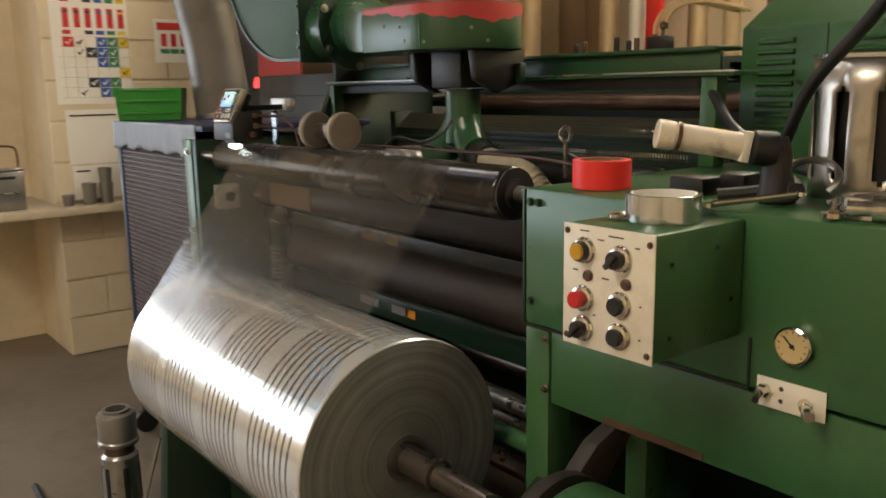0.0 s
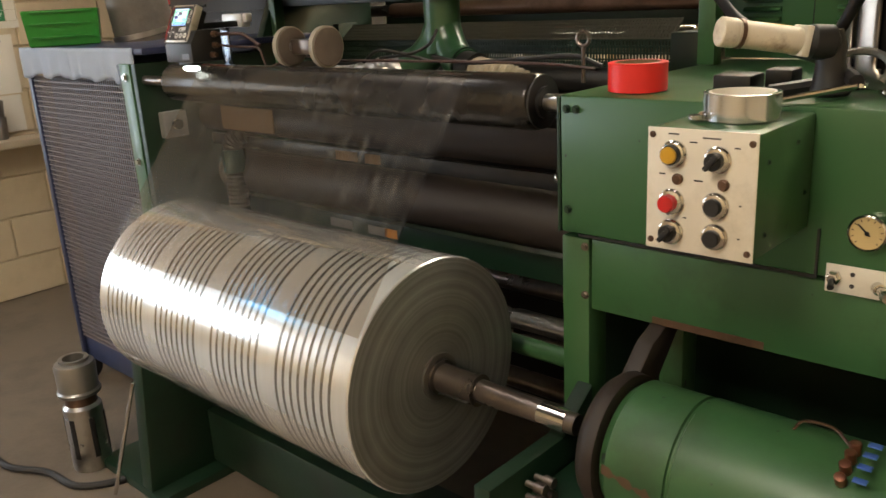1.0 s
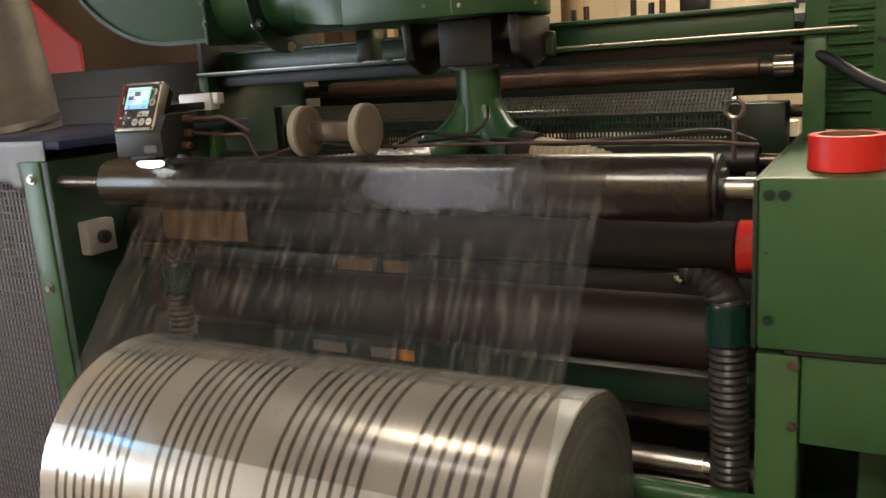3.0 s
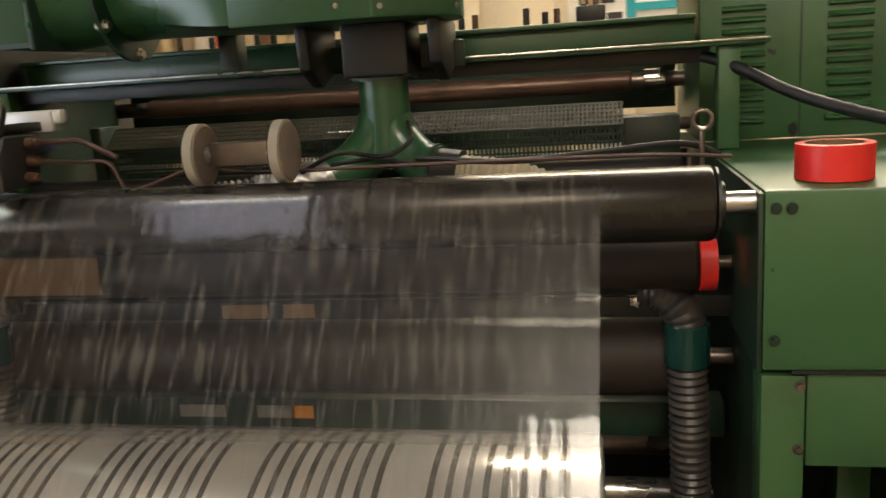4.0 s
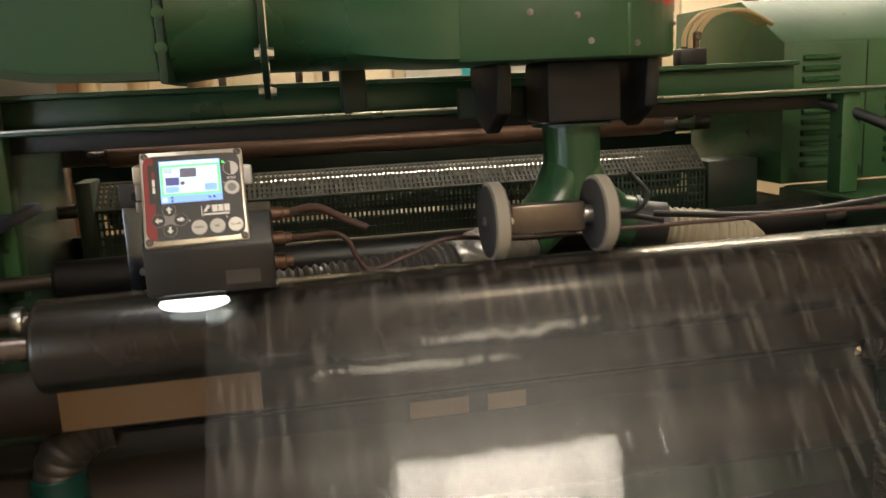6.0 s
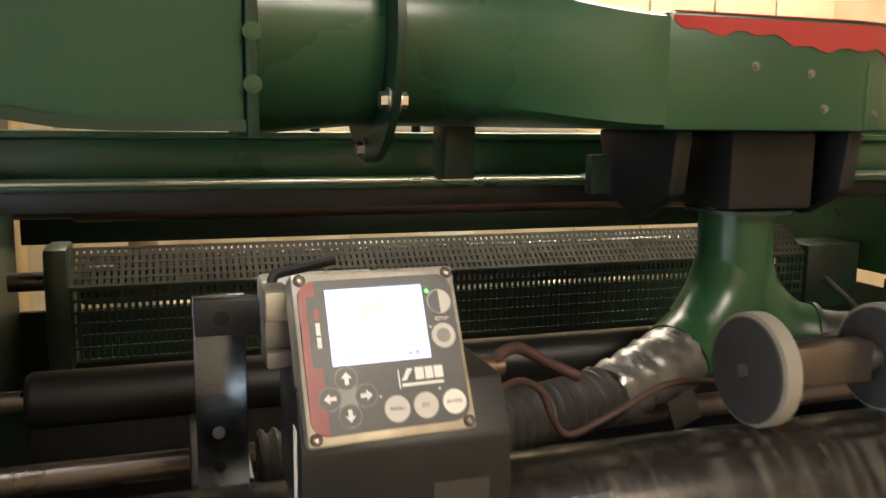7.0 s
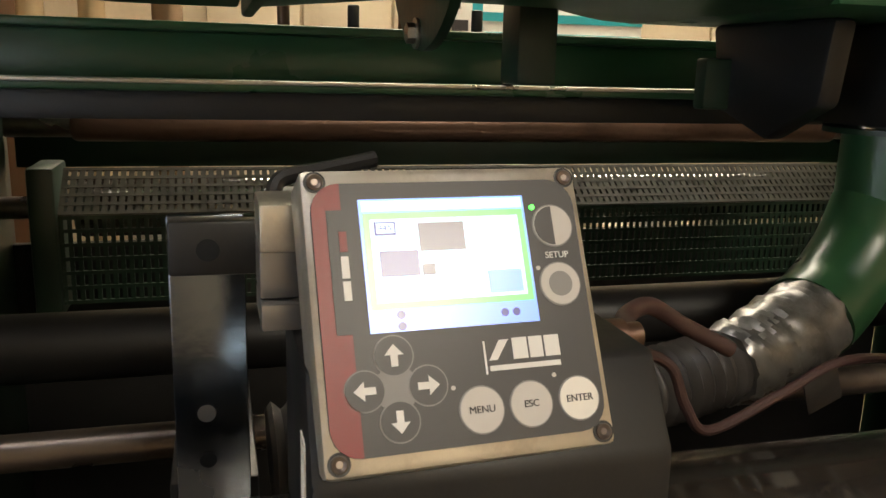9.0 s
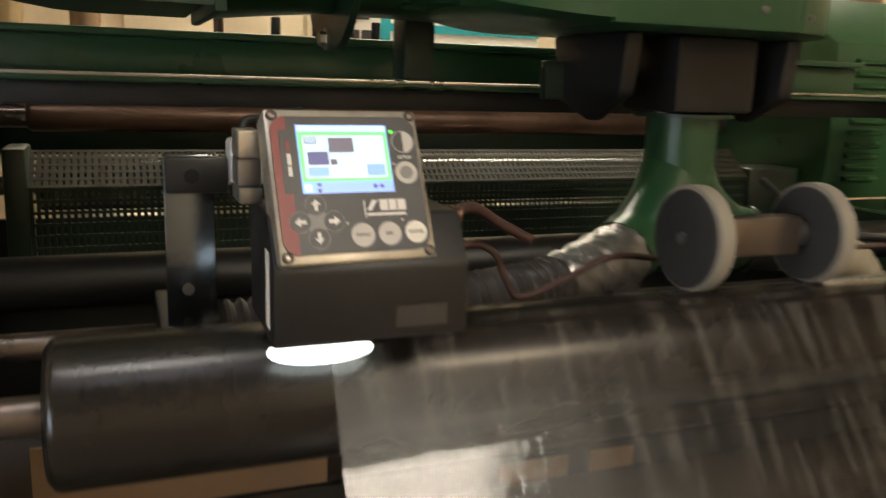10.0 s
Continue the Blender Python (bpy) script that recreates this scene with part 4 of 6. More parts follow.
part("needle", box(-0.0012, 0.0012, -0.0435, -0.043, -0.006, 0.018, 0, m=Matrix.Translation((1.192, 0, 1.196)) @ Matrix.Rotation(-0.8, 4, "Y")), BLACK, gauge, smooth=False)
part("hub", rod((1.192, -0.0422, 1.196), (1.192, -0.045, 1.196), 0.003, seg=12), BLACK, gauge)
for k in range(11):
    a = radians(-135 + 27 * k)
    part("dial_mark", box(-0.0006, 0.0006, -0.0424, -0.0421, 0.018, 0.0215, 0, m=Matrix.Translation((1.192, 0, 1.196)) @ Matrix.Rotation(a, 4, "Y")), BLACK, gauge, smooth=False)
valve = thing("valve_plate", (1.19, -0.03, 1.11), "white plate with a toggle valve and an air fitting", "valve plate")
part("plate", box(1.138, 1.24, -0.033, -0.0305, 1.096, 1.14, 0.001), WHITE, valve)
k = part("toggle_valve", lathe([(0, 0.011), (0.006, 0.011), (0.008, 0.008), (0.016, 0.007)], (1.151, -0.033, 1.12), (1.151, -1, 1.12), 6), CHROME, valve)
part("toggle_lever", rod((1.151, -0.048, 1.12), (1.156, -0.066, 1.114), 0.0035, 0.005, seg=12), BLACK, k)
part("air_fitting", lathe([(0, 0.009), (0.01, 0.009), (0.011, 0.0065), (0.03, 0.0065), (0.031, 0.009), (0.04, 0.008)], (1.21, -0.033, 1.115), (1.23, -0.06, 1.113), 20), CHROME, valve)
for z in (1.128, 1.11):
    part("marking", lathe([(0, 0.0035), (0.0006, 0.0035)], (1.176, -0.0331, z), (1.176, -1, z), 16), DARK_INK, valve, smooth=False)

# louvred cabinet behind
lou = thing("louvred_cabinet", (1.2, 0.9, 1.37), "green cabinet with pressed louvres and a sloping hood", "cabinet")
part("body", prism([(0.66, 1.372), (1.15, 1.372), (1.15, 1.775), (0.835, 1.775), (0.66, 1.672)], "x", 0.655, 2.3, 0.004), GREEN, lou)
for x in (0.855, 1.06, 1.26):
    part("panel_seam", box(x - 0.001, x + 0.001, 0.6585, 0.66, 1.376, 1.672, 0), BLACK, lou, smooth=False)


def louvre(x0, x1, z):
    out = [(0.6605, z), (0.649, z + 0.003), (0.6485, z + 0.006), (0.653, z + 0.0105), (0.6605, z + 0.013)]
    return prism(out, "x", x0, x1)


for x in (0.7, 0.905, 1.105, 1.3):
    for k in range(11):
        part("louvre", louvre(x, x + 0.085, 1.405 + k * 0.0228), GREEN, lou)
for x, y, r, h in ((0.86, 0.95, 0.05, 0.068), (0.765, 0.97, 0.018, 0.03), (1.05, 1.0, 0.05, 0.05)):
    solo("cardboard_core", lathe([(0, r), (h, r), (h, r * 0.8), (0.006, r * 0.8)], (x, y, 1.7755), (x, y, 3), 28), CARDBOARD, "short brown cardboard core standing on the hood", "core", "cores on the hood")

# things on the cabinet top
rt = thing("tape_roll", (0.768, 0.055, 1.371), "roll of bright red adhesive tape on the cabinet", "tape roll", "tape rolls")
part("tape", lathe([(0, 0.04), (0, 0.051), (0.0005, 0.052), (0.0495, 0.052), (0.05, 0.051), (0.05, 0.04), (0, 0.04)], (0.768, 0.055, 1.3715), (0.768, 0.055, 3), 48), RED_TAPE, rt)
part("core", lathe([(0, 0.0375), (0, 0.04), (0.05, 0.04), (0.05, 0.0375), (0, 0.0375)], (0.768, 0.055, 1.3715), (0.768, 0.055, 3), 48), CARDBOARD, rt)
st = thing("tape_roll", (1.035, -0.125, 1.363), "roll of shiny silver tape on the control box", "tape roll", "tape rolls")
part("tape", lathe([(0, 0.046), (0, 0.052), (0.0005, 0.053), (0.0375, 0.053), (0.038, 0.052), (0.038, 0.046), (0, 0.046)], (1.035, -0.125, 1.3632), (1.035, -0.125, 3), 48), SILVER_TAPE, st)
part("core", lathe([(0, 0.043), (0, 0.046), (0.038, 0.046), (0.038, 0.043), (0, 0.043)], (1.035, -0.125, 1.3632), (1.035, -0.125, 3), 48), PAPER, st)


def spanner(name, a, b, label, w=0.012):
    a, b = Vector(a), Vector(b)
    t = thing(name, a, label, "spanner", "hand tools")
    part("shaft", tube([a, a.lerp(b, 0.5), b], w * 0.42, seg=10, steps=4), CHROME, t)
    for p, q, r in ((a, (a - b).normalized(), w), (b, (b - a).normalized(), w * 0.85)):
        part("jaw", lathe([(0, r * 0.4), (0, r), (0.006, r), (0.006, r * 0.4), (0, r * 0.4)], p + q * r * 0.7 - Vector((0, 0, 0.003)), p + q * r * 0.7 + Vector((0, 0, 1)), 16), CHROME, t)


spanner("spanner", (1.05, -0.03, 1.377), (1.13, 0.06, 1.39), "bright steel spanner lying by the tape")
spanner("spanner", (0.99, -0.16, 1.369), (1.0, -0.04, 1.376), "dark worn spanner under the silver tape")
spanner("hammer", (1.17, 0.1, 1.377), (1.215, 0.0, 1.377), "stubby chrome tool on the cabinet top", 0.018)
dark = thing("clamp_block", (0.95, 0.1, 1.371), "black steel clamp blocks on the cabinet", "clamp")
part("block", box(0.9, 0.965, 0.07, 0.13, 1.3705, 1.4, 0.004), BLACK, dark)
part("block", box(0.975, 1.02, 0.1, 0.15, 1.3705, 1.408, 0.005), RUBBER, dark)
part("strap", tube([(1.0, 0.06, 1.376), (1.06, 0.1, 1.385), (1.1, 0.1, 1.4), (1.13, 0.06, 1.395)], 0.012, seg=8), RUBBER, dark)
can = thing("grease_cartridge", (1.05, 0.0, 1.47), "dirty white cartridge gun resting on a black clamp", "cartridge")
ca, cb = Vector((0.962, -0.05, 1.478)), Vector((1.05, 0.045, 1.456))
part("tube", lathe([(0, 0.02), (0.002, 0.022), (0.024, 0.022), (0.026, 0.0205), (0.128, 0.0205), (0.13, 0.018)], ca, cb, 32), GUN_WHITE, can)
part("band", lathe([(0, 0.0222), (0.006, 0.0222)], ca.lerp(cb, 0.22), cb, 32), RUST, can)
turn = (cb - ca).to_track_quat("Z", "Y").to_matrix().to_4x4()
bm, sheet = bmesh.new(), []
for h in (0.07, 0.11):
    sheet.append([bm.verts.new(Matrix.Translation(ca) @ turn @ Vector((0.0209 * math.cos(a), 0.0209 * math.sin(a), h))) for a in [radians(60 + 10 * k) for k in range(6)]])
for k in range(5):
    bm.faces.new((sheet[0][k], sheet[0][k + 1], sheet[1][k + 1], sheet[1][k]))
part("label", bm, YELLOW, can, "yellow warning label")
part("bracket", box(-0.006, 0.006, -0.021, 0.021, -0.022, 0.024, 0.002, m=Matrix.Translation(cb) @ (cb - ca).to_track_quat("X", "Z").to_matrix().to_4x4()), WHITE, can)
part("black_grip", lathe([(0, 0.026), (0.006, 0.031), (0.025, 0.026), (0.05, 0.022), (0.075, 0.024), (0.1, 0.018)], (1.085, 0.088, 1.3705), (1.078, 0.08, 1.5), 16), RUBBER, can)
part("grip_head", lathe([(0, 0.016), (0.008, 0.026), (0.04, 0.027), (0.05, 0.016)], (1.054, 0.049, 1.456), (1.2, 0.206, 1.43), 20), RUBBER, can)
TX, TY, R0, seg = 1.149, 0.266, 0.1, 80
sl = thing("slotted_sleeve", (TX, TY, 1.371), "tall chrome steel sleeve with long slots", "sleeve")
bm = bmesh.new()
zs = (1.3705, 1.395, 1.403, 1.535, 1.543, 1.584)
ring = [[bm.verts.new((TX + R0 * math.cos(2 * math.pi * (k - 2.5) / seg), TY + R0 * math.sin(2 * math.pi * (k - 2.5) / seg), z)) for k in range(seg)] for z in zs]
for j in range(len(zs) - 1):
    for k in range(seg):
        if (j == 2 and k % 8 in (3, 4, 5)) or (j in (1, 3) and k % 8 == 4):
            continue
        bm.faces.new((ring[j][k], ring[j][(k + 1) % seg], ring[j + 1][(k + 1) % seg], ring[j + 1][k]))
so = part("sleeve", bm, SLEEVE_STEEL, sl)
so.modifiers.new("thickness", "SOLIDIFY").thickness = 0.006
part("rim", lathe([(0, 0.092), (0, 0.1025), (0.006, 0.1025), (0.006, 0.092), (0, 0.092)], (TX, TY, 1.5845), (TX, TY, 3), 48), STEEL, sl)
# Black fill in the bore puts shade behind the open slots
part("bore_shade", lathe([(0, 0.084), (0.205, 0.084)], (TX, TY, 1.3708), (TX, TY, 3), 32), BLACK, sl)
for x, y, r, h, m in ((1.245, 0.06, 0.05, 0.026, STEEL), (1.34, 0.08, 0.042, 0.035, SHAFT)):
    solo("bearing_ring", lathe([(0, r * 0.66), (0, r), (h, r), (h, r * 0.66), (0, r * 0.66)], (x, y, 1.3708), (x, y, 3), 40), m, "steel bearing ring on the cabinet top", "ring", "bearing rings")
solo("loose_nut", lathe([(0, 0.011), (0.03, 0.011), (0.03, 0.017), (0.055, 0.017)], (1.235, -0.005, 1.388), (1.3, 0.02, 1.388), 12), CHROME, "stubby steel bolt on the cabinet top", "bolt")
solo("strip_coil", tube([(1.11 + 0.045 * math.cos(a), 0.13 + 0.02 * math.sin(a), 1.405 + 0.028 * math.sin(a)) for a in [k * 0.55 - 0.6 for k in range(9)]], 0.006, seg=6), STEEL, "curled strip of pale metal", "strip")
solo("power_hose", tube([(1.06, 0.12, 1.42), (1.09, 0.1, 1.475), (1.15, 0.05, 1.55), (1.28, -0.05, 1.64), (1.45, -0.2, 1.78)], 0.009, seg=12), RUBBER, "thick black hose looping over the cabinet", "hose")
solo("machine_cable", tube([(0.1, 0.6, 1.56), (0.5, 0.58, 1.56), (0.66, 0.52, 1.545), (0.8, 0.4, 1.47), (0.95, 0.3, 1.42), (1.1, 0.24, 1.395)], 0.011, seg=12), RUBBER, "thick black cable dropping from the rail", "cable")

# ---------------------------------------------------------------- shaft, coupling and motor
AY, AZ = -0.158, 0.803
mot = thing("drive_motor", (1.2, AY, FLOOR), "green cylindrical drive motor with chipped paint", "motor")
part("barrel", lathe([(0, 0.09), (0.004, 0.105), (0.02, 0.117), (0.12, 0.117), (0.122, 0.113), (0.127, 0.113), (0.13, 0.118), (0.62, 0.118), (0.64, 0.1)], (0.885, AY, AZ), (2, AY, AZ), 56), GREEN, mot)
part("cradle", box(0.74, 1.45, AY - 0.1, AY + 0.1, FLOOR, AZ - 0.105, 0.006), GREEN_SHADED, mot)
part("bracket", prism([(AY - 0.2, FLOOR), (AY + 0.12, FLOOR), (AY + 0.12, AZ + 0.02), (AY + 0.02, AZ - 0.05), (AY - 0.2, AZ - 0.05)], "x", 0.7, 0.735, 0.004), GREEN_SHADED, mot)
part("coupling", lathe([(0, 0.04), (0.003, 0.085), (0.01, 0.11), (0.022, 0.12), (0.034, 0.1235), (0.046, 0.12), (0.048, 0.11)], (0.836, AY, AZ), (2, AY, AZ), 48), BROWN, mot, "dark brown coupling guard")
part("coupling_arm", prism([(AY + 0.02, AZ + 0.09), (AY + 0.1, AZ + 0.06), (AY + 0.19, AZ + 0.15), (AY + 0.16, AZ + 0.175), (AY + 0.09, AZ + 0.15)], "x", 0.842, 0.876, 0.006), BROWN, mot)
bm, strip = bmesh.new(), []
for i in range(15):
    x = 0.9 + 0.1 * i / 14
    mid, half = 8 - 2.2 * i / 14 * 5, (3.0 + 1.8 * math.sin(i * 1.3) + 1.2 * math.sin(i * 2.9 + 1)) * min(1, (14 - i) / 3 + 0.1)
    strip.append([bm.verts.new((x, AY - 0.1182 * math.cos(radians(mid + sgn * half)), AZ + 0.1182 * math.sin(radians(mid + sgn * half)))) for sgn in (-1, -0.3, 0.3, 1)])
for p, q in zip(strip, strip[1:]):
    for i in range(3):
        bm.faces.new((p[i], q[i], q[i + 1], p[i + 1]))
part("bare_patch", bm, RUST, mot, "flaked patch of bare rusty metal")
for k in range(4):
    z, y = AZ - 0.07 - 0.026 * (k // 2), AY - 0.09 - 0.026 * (k % 2)
    part("coupling_pin", lathe([(0, 0.01), (0.02, 0.01), (0.022, 0.006), (0.04, 0.006)], (0.79, y, z), (0.7, y, z), 14), SHAFT, mot)
for k in range(4):
    a = radians(56 + 9 * k)
    c = Vector((1.24, AY - 0.118 * math.cos(a), AZ + 0.118 * math.sin(a)))
    o = Vector((0, -math.cos(a), math.sin(a)))
    lug = part("terminal_lug", rod(c, c + o * 0.02, 0.008, seg=12, bevel=0.002), COPPER, mot)
    part("blue_tag", box(-0.004, 0.014, -0.006, 0.006, 0, 0.003, 0.001, m=Matrix.Translation(c + o * 0.021 + Vector((0.02, 0, 0)))), CHART_BLUE, lug)
solo("thin_wire", tube([(1.15, AY, AZ + 0.118), (1.16, AY + 0.02, AZ + 0.126), (1.2, AY + 0.02, AZ + 0.128), (1.23, AY, AZ + 0.118)], 0.0025, seg=6), RUST, "thin looped wire on the motor", "wire")

# ---------------------------------------------------------------- film roll and web
RX0, RX1, RR = -0.528, 0.44, 0.25
roll = thing("film_roll", (0, AY, AZ), "large shiny roll of clear film with fine dark printed bands", "film roll")
part("wound_film", lathe([(0, RR - 0.003), (0.003, RR), (RX1 - RX0 - 0.003, RR), (RX1 - RX0, RR - 0.003)], (RX0, AY, AZ), (1, AY, AZ), 128), ROLL_SKIN, roll)
rings = [(0.0, 0.045), (0.0012, 0.06), (0.0002, 0.075), (0.0018, 0.1), (0.0006, 0.125), (0.0024, 0.15), (0.001, 0.175), (0.002, 0.21), (0.0002, RR - 0.004)]
part("end_face", lathe([(h + 0.0005, r) for h, r in rings], (RX1, AY, AZ), (2, AY, AZ), 96), ROLL_END, roll, "grey wound edge of the film")
part("end_face", lathe([(h + 0.0005, r) for h, r in rings], (RX0, AY, AZ), (-2, AY, AZ), 96), ROLL_END, roll, "grey wound edge of the film")
part("core", lathe([(0, 0.038), (0, 0.05), (0.006, 0.05), (0.006, 0.038), (0, 0.038)], (RX1, AY, AZ), (2, AY, AZ), 40), TIN, roll)
part("chuck", lathe([(0, 0.037), (0.012, 0.037), (0.014, 0.03), (0.1, 0.029), (0.102, 0.033), (0.112, 0.033), (0.114, 0.024), (0.2, 0.022), (0.34, 0.02)], (RX1, AY, AZ), (2, AY, AZ), 36), SHAFT, roll, "oily brown steel winding shaft")
part("bright_sleeve", lathe([(0, 0.0215), (0.06, 0.0215)], (0.7, AY, AZ), (2, AY, AZ), 32), CHROME, roll)
part("far_shaft", rod((RX0, AY, AZ), (-0.66, AY, AZ), 0.02), STEEL, roll)
part("key", box(0.45, 0.53, AY - 0.004, AY + 0.004, AZ + 0.028, AZ + 0.033, 0.001), BLACK, roll)
chk = thing("far_bearing", (-0.6, AY, AZ), "black bearing housing at the roll's far end", "bearing")
part("housing", lathe([(0, 0.05), (0.04, 0.05), (0.045, 0.03)], (-0.59, AY, AZ), (-1, AY, AZ), 32), BLACK, chk)
part("lever", tube([(-0.6, AY - 0.05, AZ + 0.0), (-0.64, AY - 0.1, AZ - 0.01), (-0.67, AY - 0.12, AZ + 0.02)], 0.007, seg=8), BLACK, chk)
part("grease_nipple", rod((-0.6, AY - 0.05, AZ + 0.03), (-0.6, AY - 0.075, AZ + 0.04), 0.01, 0.006, seg=12), CHROME, chk)

web = thing("film_web", (0, -0.05, 1.35), "clear film web running from the idler roller to the roll", "film")
ang = [radians(a) for a in (70, 90, 110, 128, 142.6)]
prof = [(0.0535 * math.cos(a), 1.35 + 0.0535 * math.sin(a)) for a in ang]
py, pz = prof[-1]
a1 = radians(142.6)
qy, qz = AY + (RR + 0.0008) * math.cos(a1), AZ + (RR + 0.0008) * math.sin(a1)
prof += [(py + (qy - py) * k / 10, pz + (qz - pz) * k / 10) for k in range(1, 11)]
NW = 80


def web_piece(name, first, last):
    bm, rows = bmesh.new(), []
    for j in range(first, last + 1):
        y, z = prof[j]
        s = min(1.0, max(0.0, (j - 4) / 10))
        w = math.sin(math.pi * s)
        x0, x1 = -0.503 - 0.02 * s, 0.445 - 0.012 * s
        rows.append([bm.verts.new((x0 + (x1 - x0) * i / NW, y - 0.0003 * w * math.sin(i * 0.9) - 0.0004 * w * math.sin(i * 0.21 + 2), z)) for i in range(NW + 1)])
    for p, q in zip(rows, rows[1:]):
        for i in range(NW):
            bm.faces.new((q[i], q[i + 1], p[i + 1], p[i]))
    ob = part(name, bm, WEB, web)
    ob.visible_shadow = False


web_piece("wrapped_web", 0, 4)
web_piece("free_span", 4, 14)

# ---------------------------------------------------------------- register sensor with its display
sen = thing("web_sensor", (-0.5, 0.0, 1.42), "black web guide sensor with a tilted lit colour display", "sensor")
C = (Vector((-0.545, -0.06, 1.559)) + Vector((-0.453, -0.05, 1.557)) + Vector((-0.445, -0.098, 1.47)) + Vector((-0.543, -0.099, 1.473))) / 4
ex = Vector((0.095, 0.0055, 0)).normalized()
ez = (Vector((0, 0.0435, 0.0865)) - ex * Vector((0, 0.0435, 0.0865)).dot(ex)).normalized()
ey = ez.cross(ex)
DM = Matrix((ex, ey, ez)).transposed().to_4x4()
DM.translation = C - Vector((0.0025, 0, 0))
W, Hh = 0.0518, 0.0515


def dbox(x0, x1, z0, z1, y0, y1, bevel=0.0):
    return box(x0, x1, y0, y1, z0, z1, bevel, m=DM)


def disc(x, z, r, y0, y1, seg=32):
    return lathe([(0, r), (y0 - y1, r)], DM @ Vector((x, y0, z)), DM @ Vector((x, y0 - 1, z)), seg)


def rounded(x0, x1, z0, z1, r, y0, y1, corners="abcd"):
    pts = []
    for c, cx, cz, a0 in (("a", x1 - r, z1 - r, 0), ("b", x0 + r, z1 - r, 90), ("c", x0 + r, z0 + r, 180), ("d", x1 - r, z0 + r, 270)):
        rr = r if c in corners else 0.0002
        ox, oz = (x1 - rr if a0 in (0, 270) else x0 + rr), (z1 - rr if a0 in (0, 90) else z0 + rr)
        pts += [(ox + rr * math.cos(radians(a0 + 15 * k)), oz + rr * math.sin(radians(a0 + 15 * k))) for k in range(7)]
    bm = prism(pts, "y", y0, y1)
    bmesh.ops.transform(bm, matrix=DM, verts=bm.verts)
    return bm


hs = part("display_rim", dbox(-W, W, -Hh, Hh, 0.0, 0.022, 0.003), ALU, sen, "worn cast aluminium display rim")
for x in (-0.0465, 0.0465):
    for z in (-0.0465, 0.0465):
        part("screw_recess", disc(x, z, 0.0038, -0.0001, -0.0004, 24), BLACK, hs)
        part("screw", lathe([(0, 0.0029), (0.0008, 0.0029), (0.001, 0.0024), (0.0006, 0.0014), (0.0004, 0.0012)], DM @ Vector((x, -0.0004, z)), DM @ Vector((x, -1, z)), 20), SHAFT, hs)
ov = part("overlay", rounded(-0.0488, 0.0482, -0.0456, 0.0456, 0.01, -0.0012, 0.0), PANEL_GREY, sen, "dark grey printed overlay")
part("red_stripe", rounded(-0.0487, -0.0385, -0.0455, 0.0455, 0.0098, -0.0015, -0.0012, "bc"), PANEL_RED, ov, smooth=False)
part("grey_notch", dbox(-0.0438, -0.0384, -0.0062, 0.036, -0.0018, -0.0015), PANEL_GREY, ov, smooth=False)
sc = part("screen", dbox(-0.0326, 0.0282, -0.0064, 0.0396, -0.0016, -0.0012), SCREEN_BLUE, sen, "lit colour screen")
part("screen_header", dbox(-0.0316, 0.0272, 0.0352, 0.0388, -0.0019, -0.0016), SCREEN_WHITE, sc, smooth=False)
part("green_border", dbox(-0.0316, 0.0272, 0.0012, 0.0346, -0.0019, -0.0016), SCREEN_GREEN, sc, smooth=False)
part("image_area", dbox(-0.0293, 0.0249, 0.0034, 0.0322, -0.0022, -0.0019), SCREEN_WHITE, sc, smooth=False)
part("picture_block", dbox(-0.027, -0.0135, 0.0122, 0.021, -0.0025, -0.0022), SCREEN_DARK, sc, smooth=False)
part("picture_block", dbox(-0.0125, 0.004, 0.0205, 0.0305, -0.0025, -0.0022), SCREEN_SHADE, sc, smooth=False)
part("picture_block", dbox(-0.0125, -0.008, 0.0122, 0.016, -0.0025, -0.0022), SCREEN_SHADE, sc, smooth=False)
part("picture_block", dbox(-0.0275, -0.014, 0.0045, 0.0105, -0.0025, -0.0022), SCREEN_BLUE, sc, smooth=False)
part("picture_block", dbox(0.011, 0.0235, 0.0045, 0.0125, -0.0025, -0.0022), SCREEN_BLUE, sc, smooth=False)
part("value_box", dbox(-0.028, -0.0205, 0.0265, 0.0312, -0.0025, -0.0022), SCREEN_DARK, sc, smooth=False)
part("value_field", dbox(-0.0273, -0.0212, 0.0272, 0.0306, -0.0028, -0.0025), SCREEN_WHITE, sc, smooth=False)
FT = lambda x, z, y=-0.0017: DM @ Matrix.Translation((x, y, z)) @ Matrix.Rotation(radians(90), 4, "X")
writing("value_text", "44%", 0.0032, FT(-0.0243, 0.0289, -0.003), SCREEN_DARK, sc, 0.0001)
for x, z in ((-0.0216, -0.0008), (-0.0216, -0.0047), (0.0155, -0.0025), (0.0198, -0.0025)):
    part("screen_icon", lathe([(0, 0.0009), (0, 0.0014), (0.0002, 0.0014), (0.0002, 0.0009), (0, 0.0009)], DM @ Vector((x, -0.0017, z)), DM @ Vector((x, -1, z)), 16), SCREEN_DARK, sc)
part("screen_icon", dbox(-0.031, -0.0265, -0.0052, -0.0005, -0.0019, -0.0016), SCREEN_WHITE, sc, smooth=False)
part("status_led", disc(0.0313, 0.035, 0.001, -0.0012, -0.002, 12), LED_GREEN, sen, "lit green status lamp")


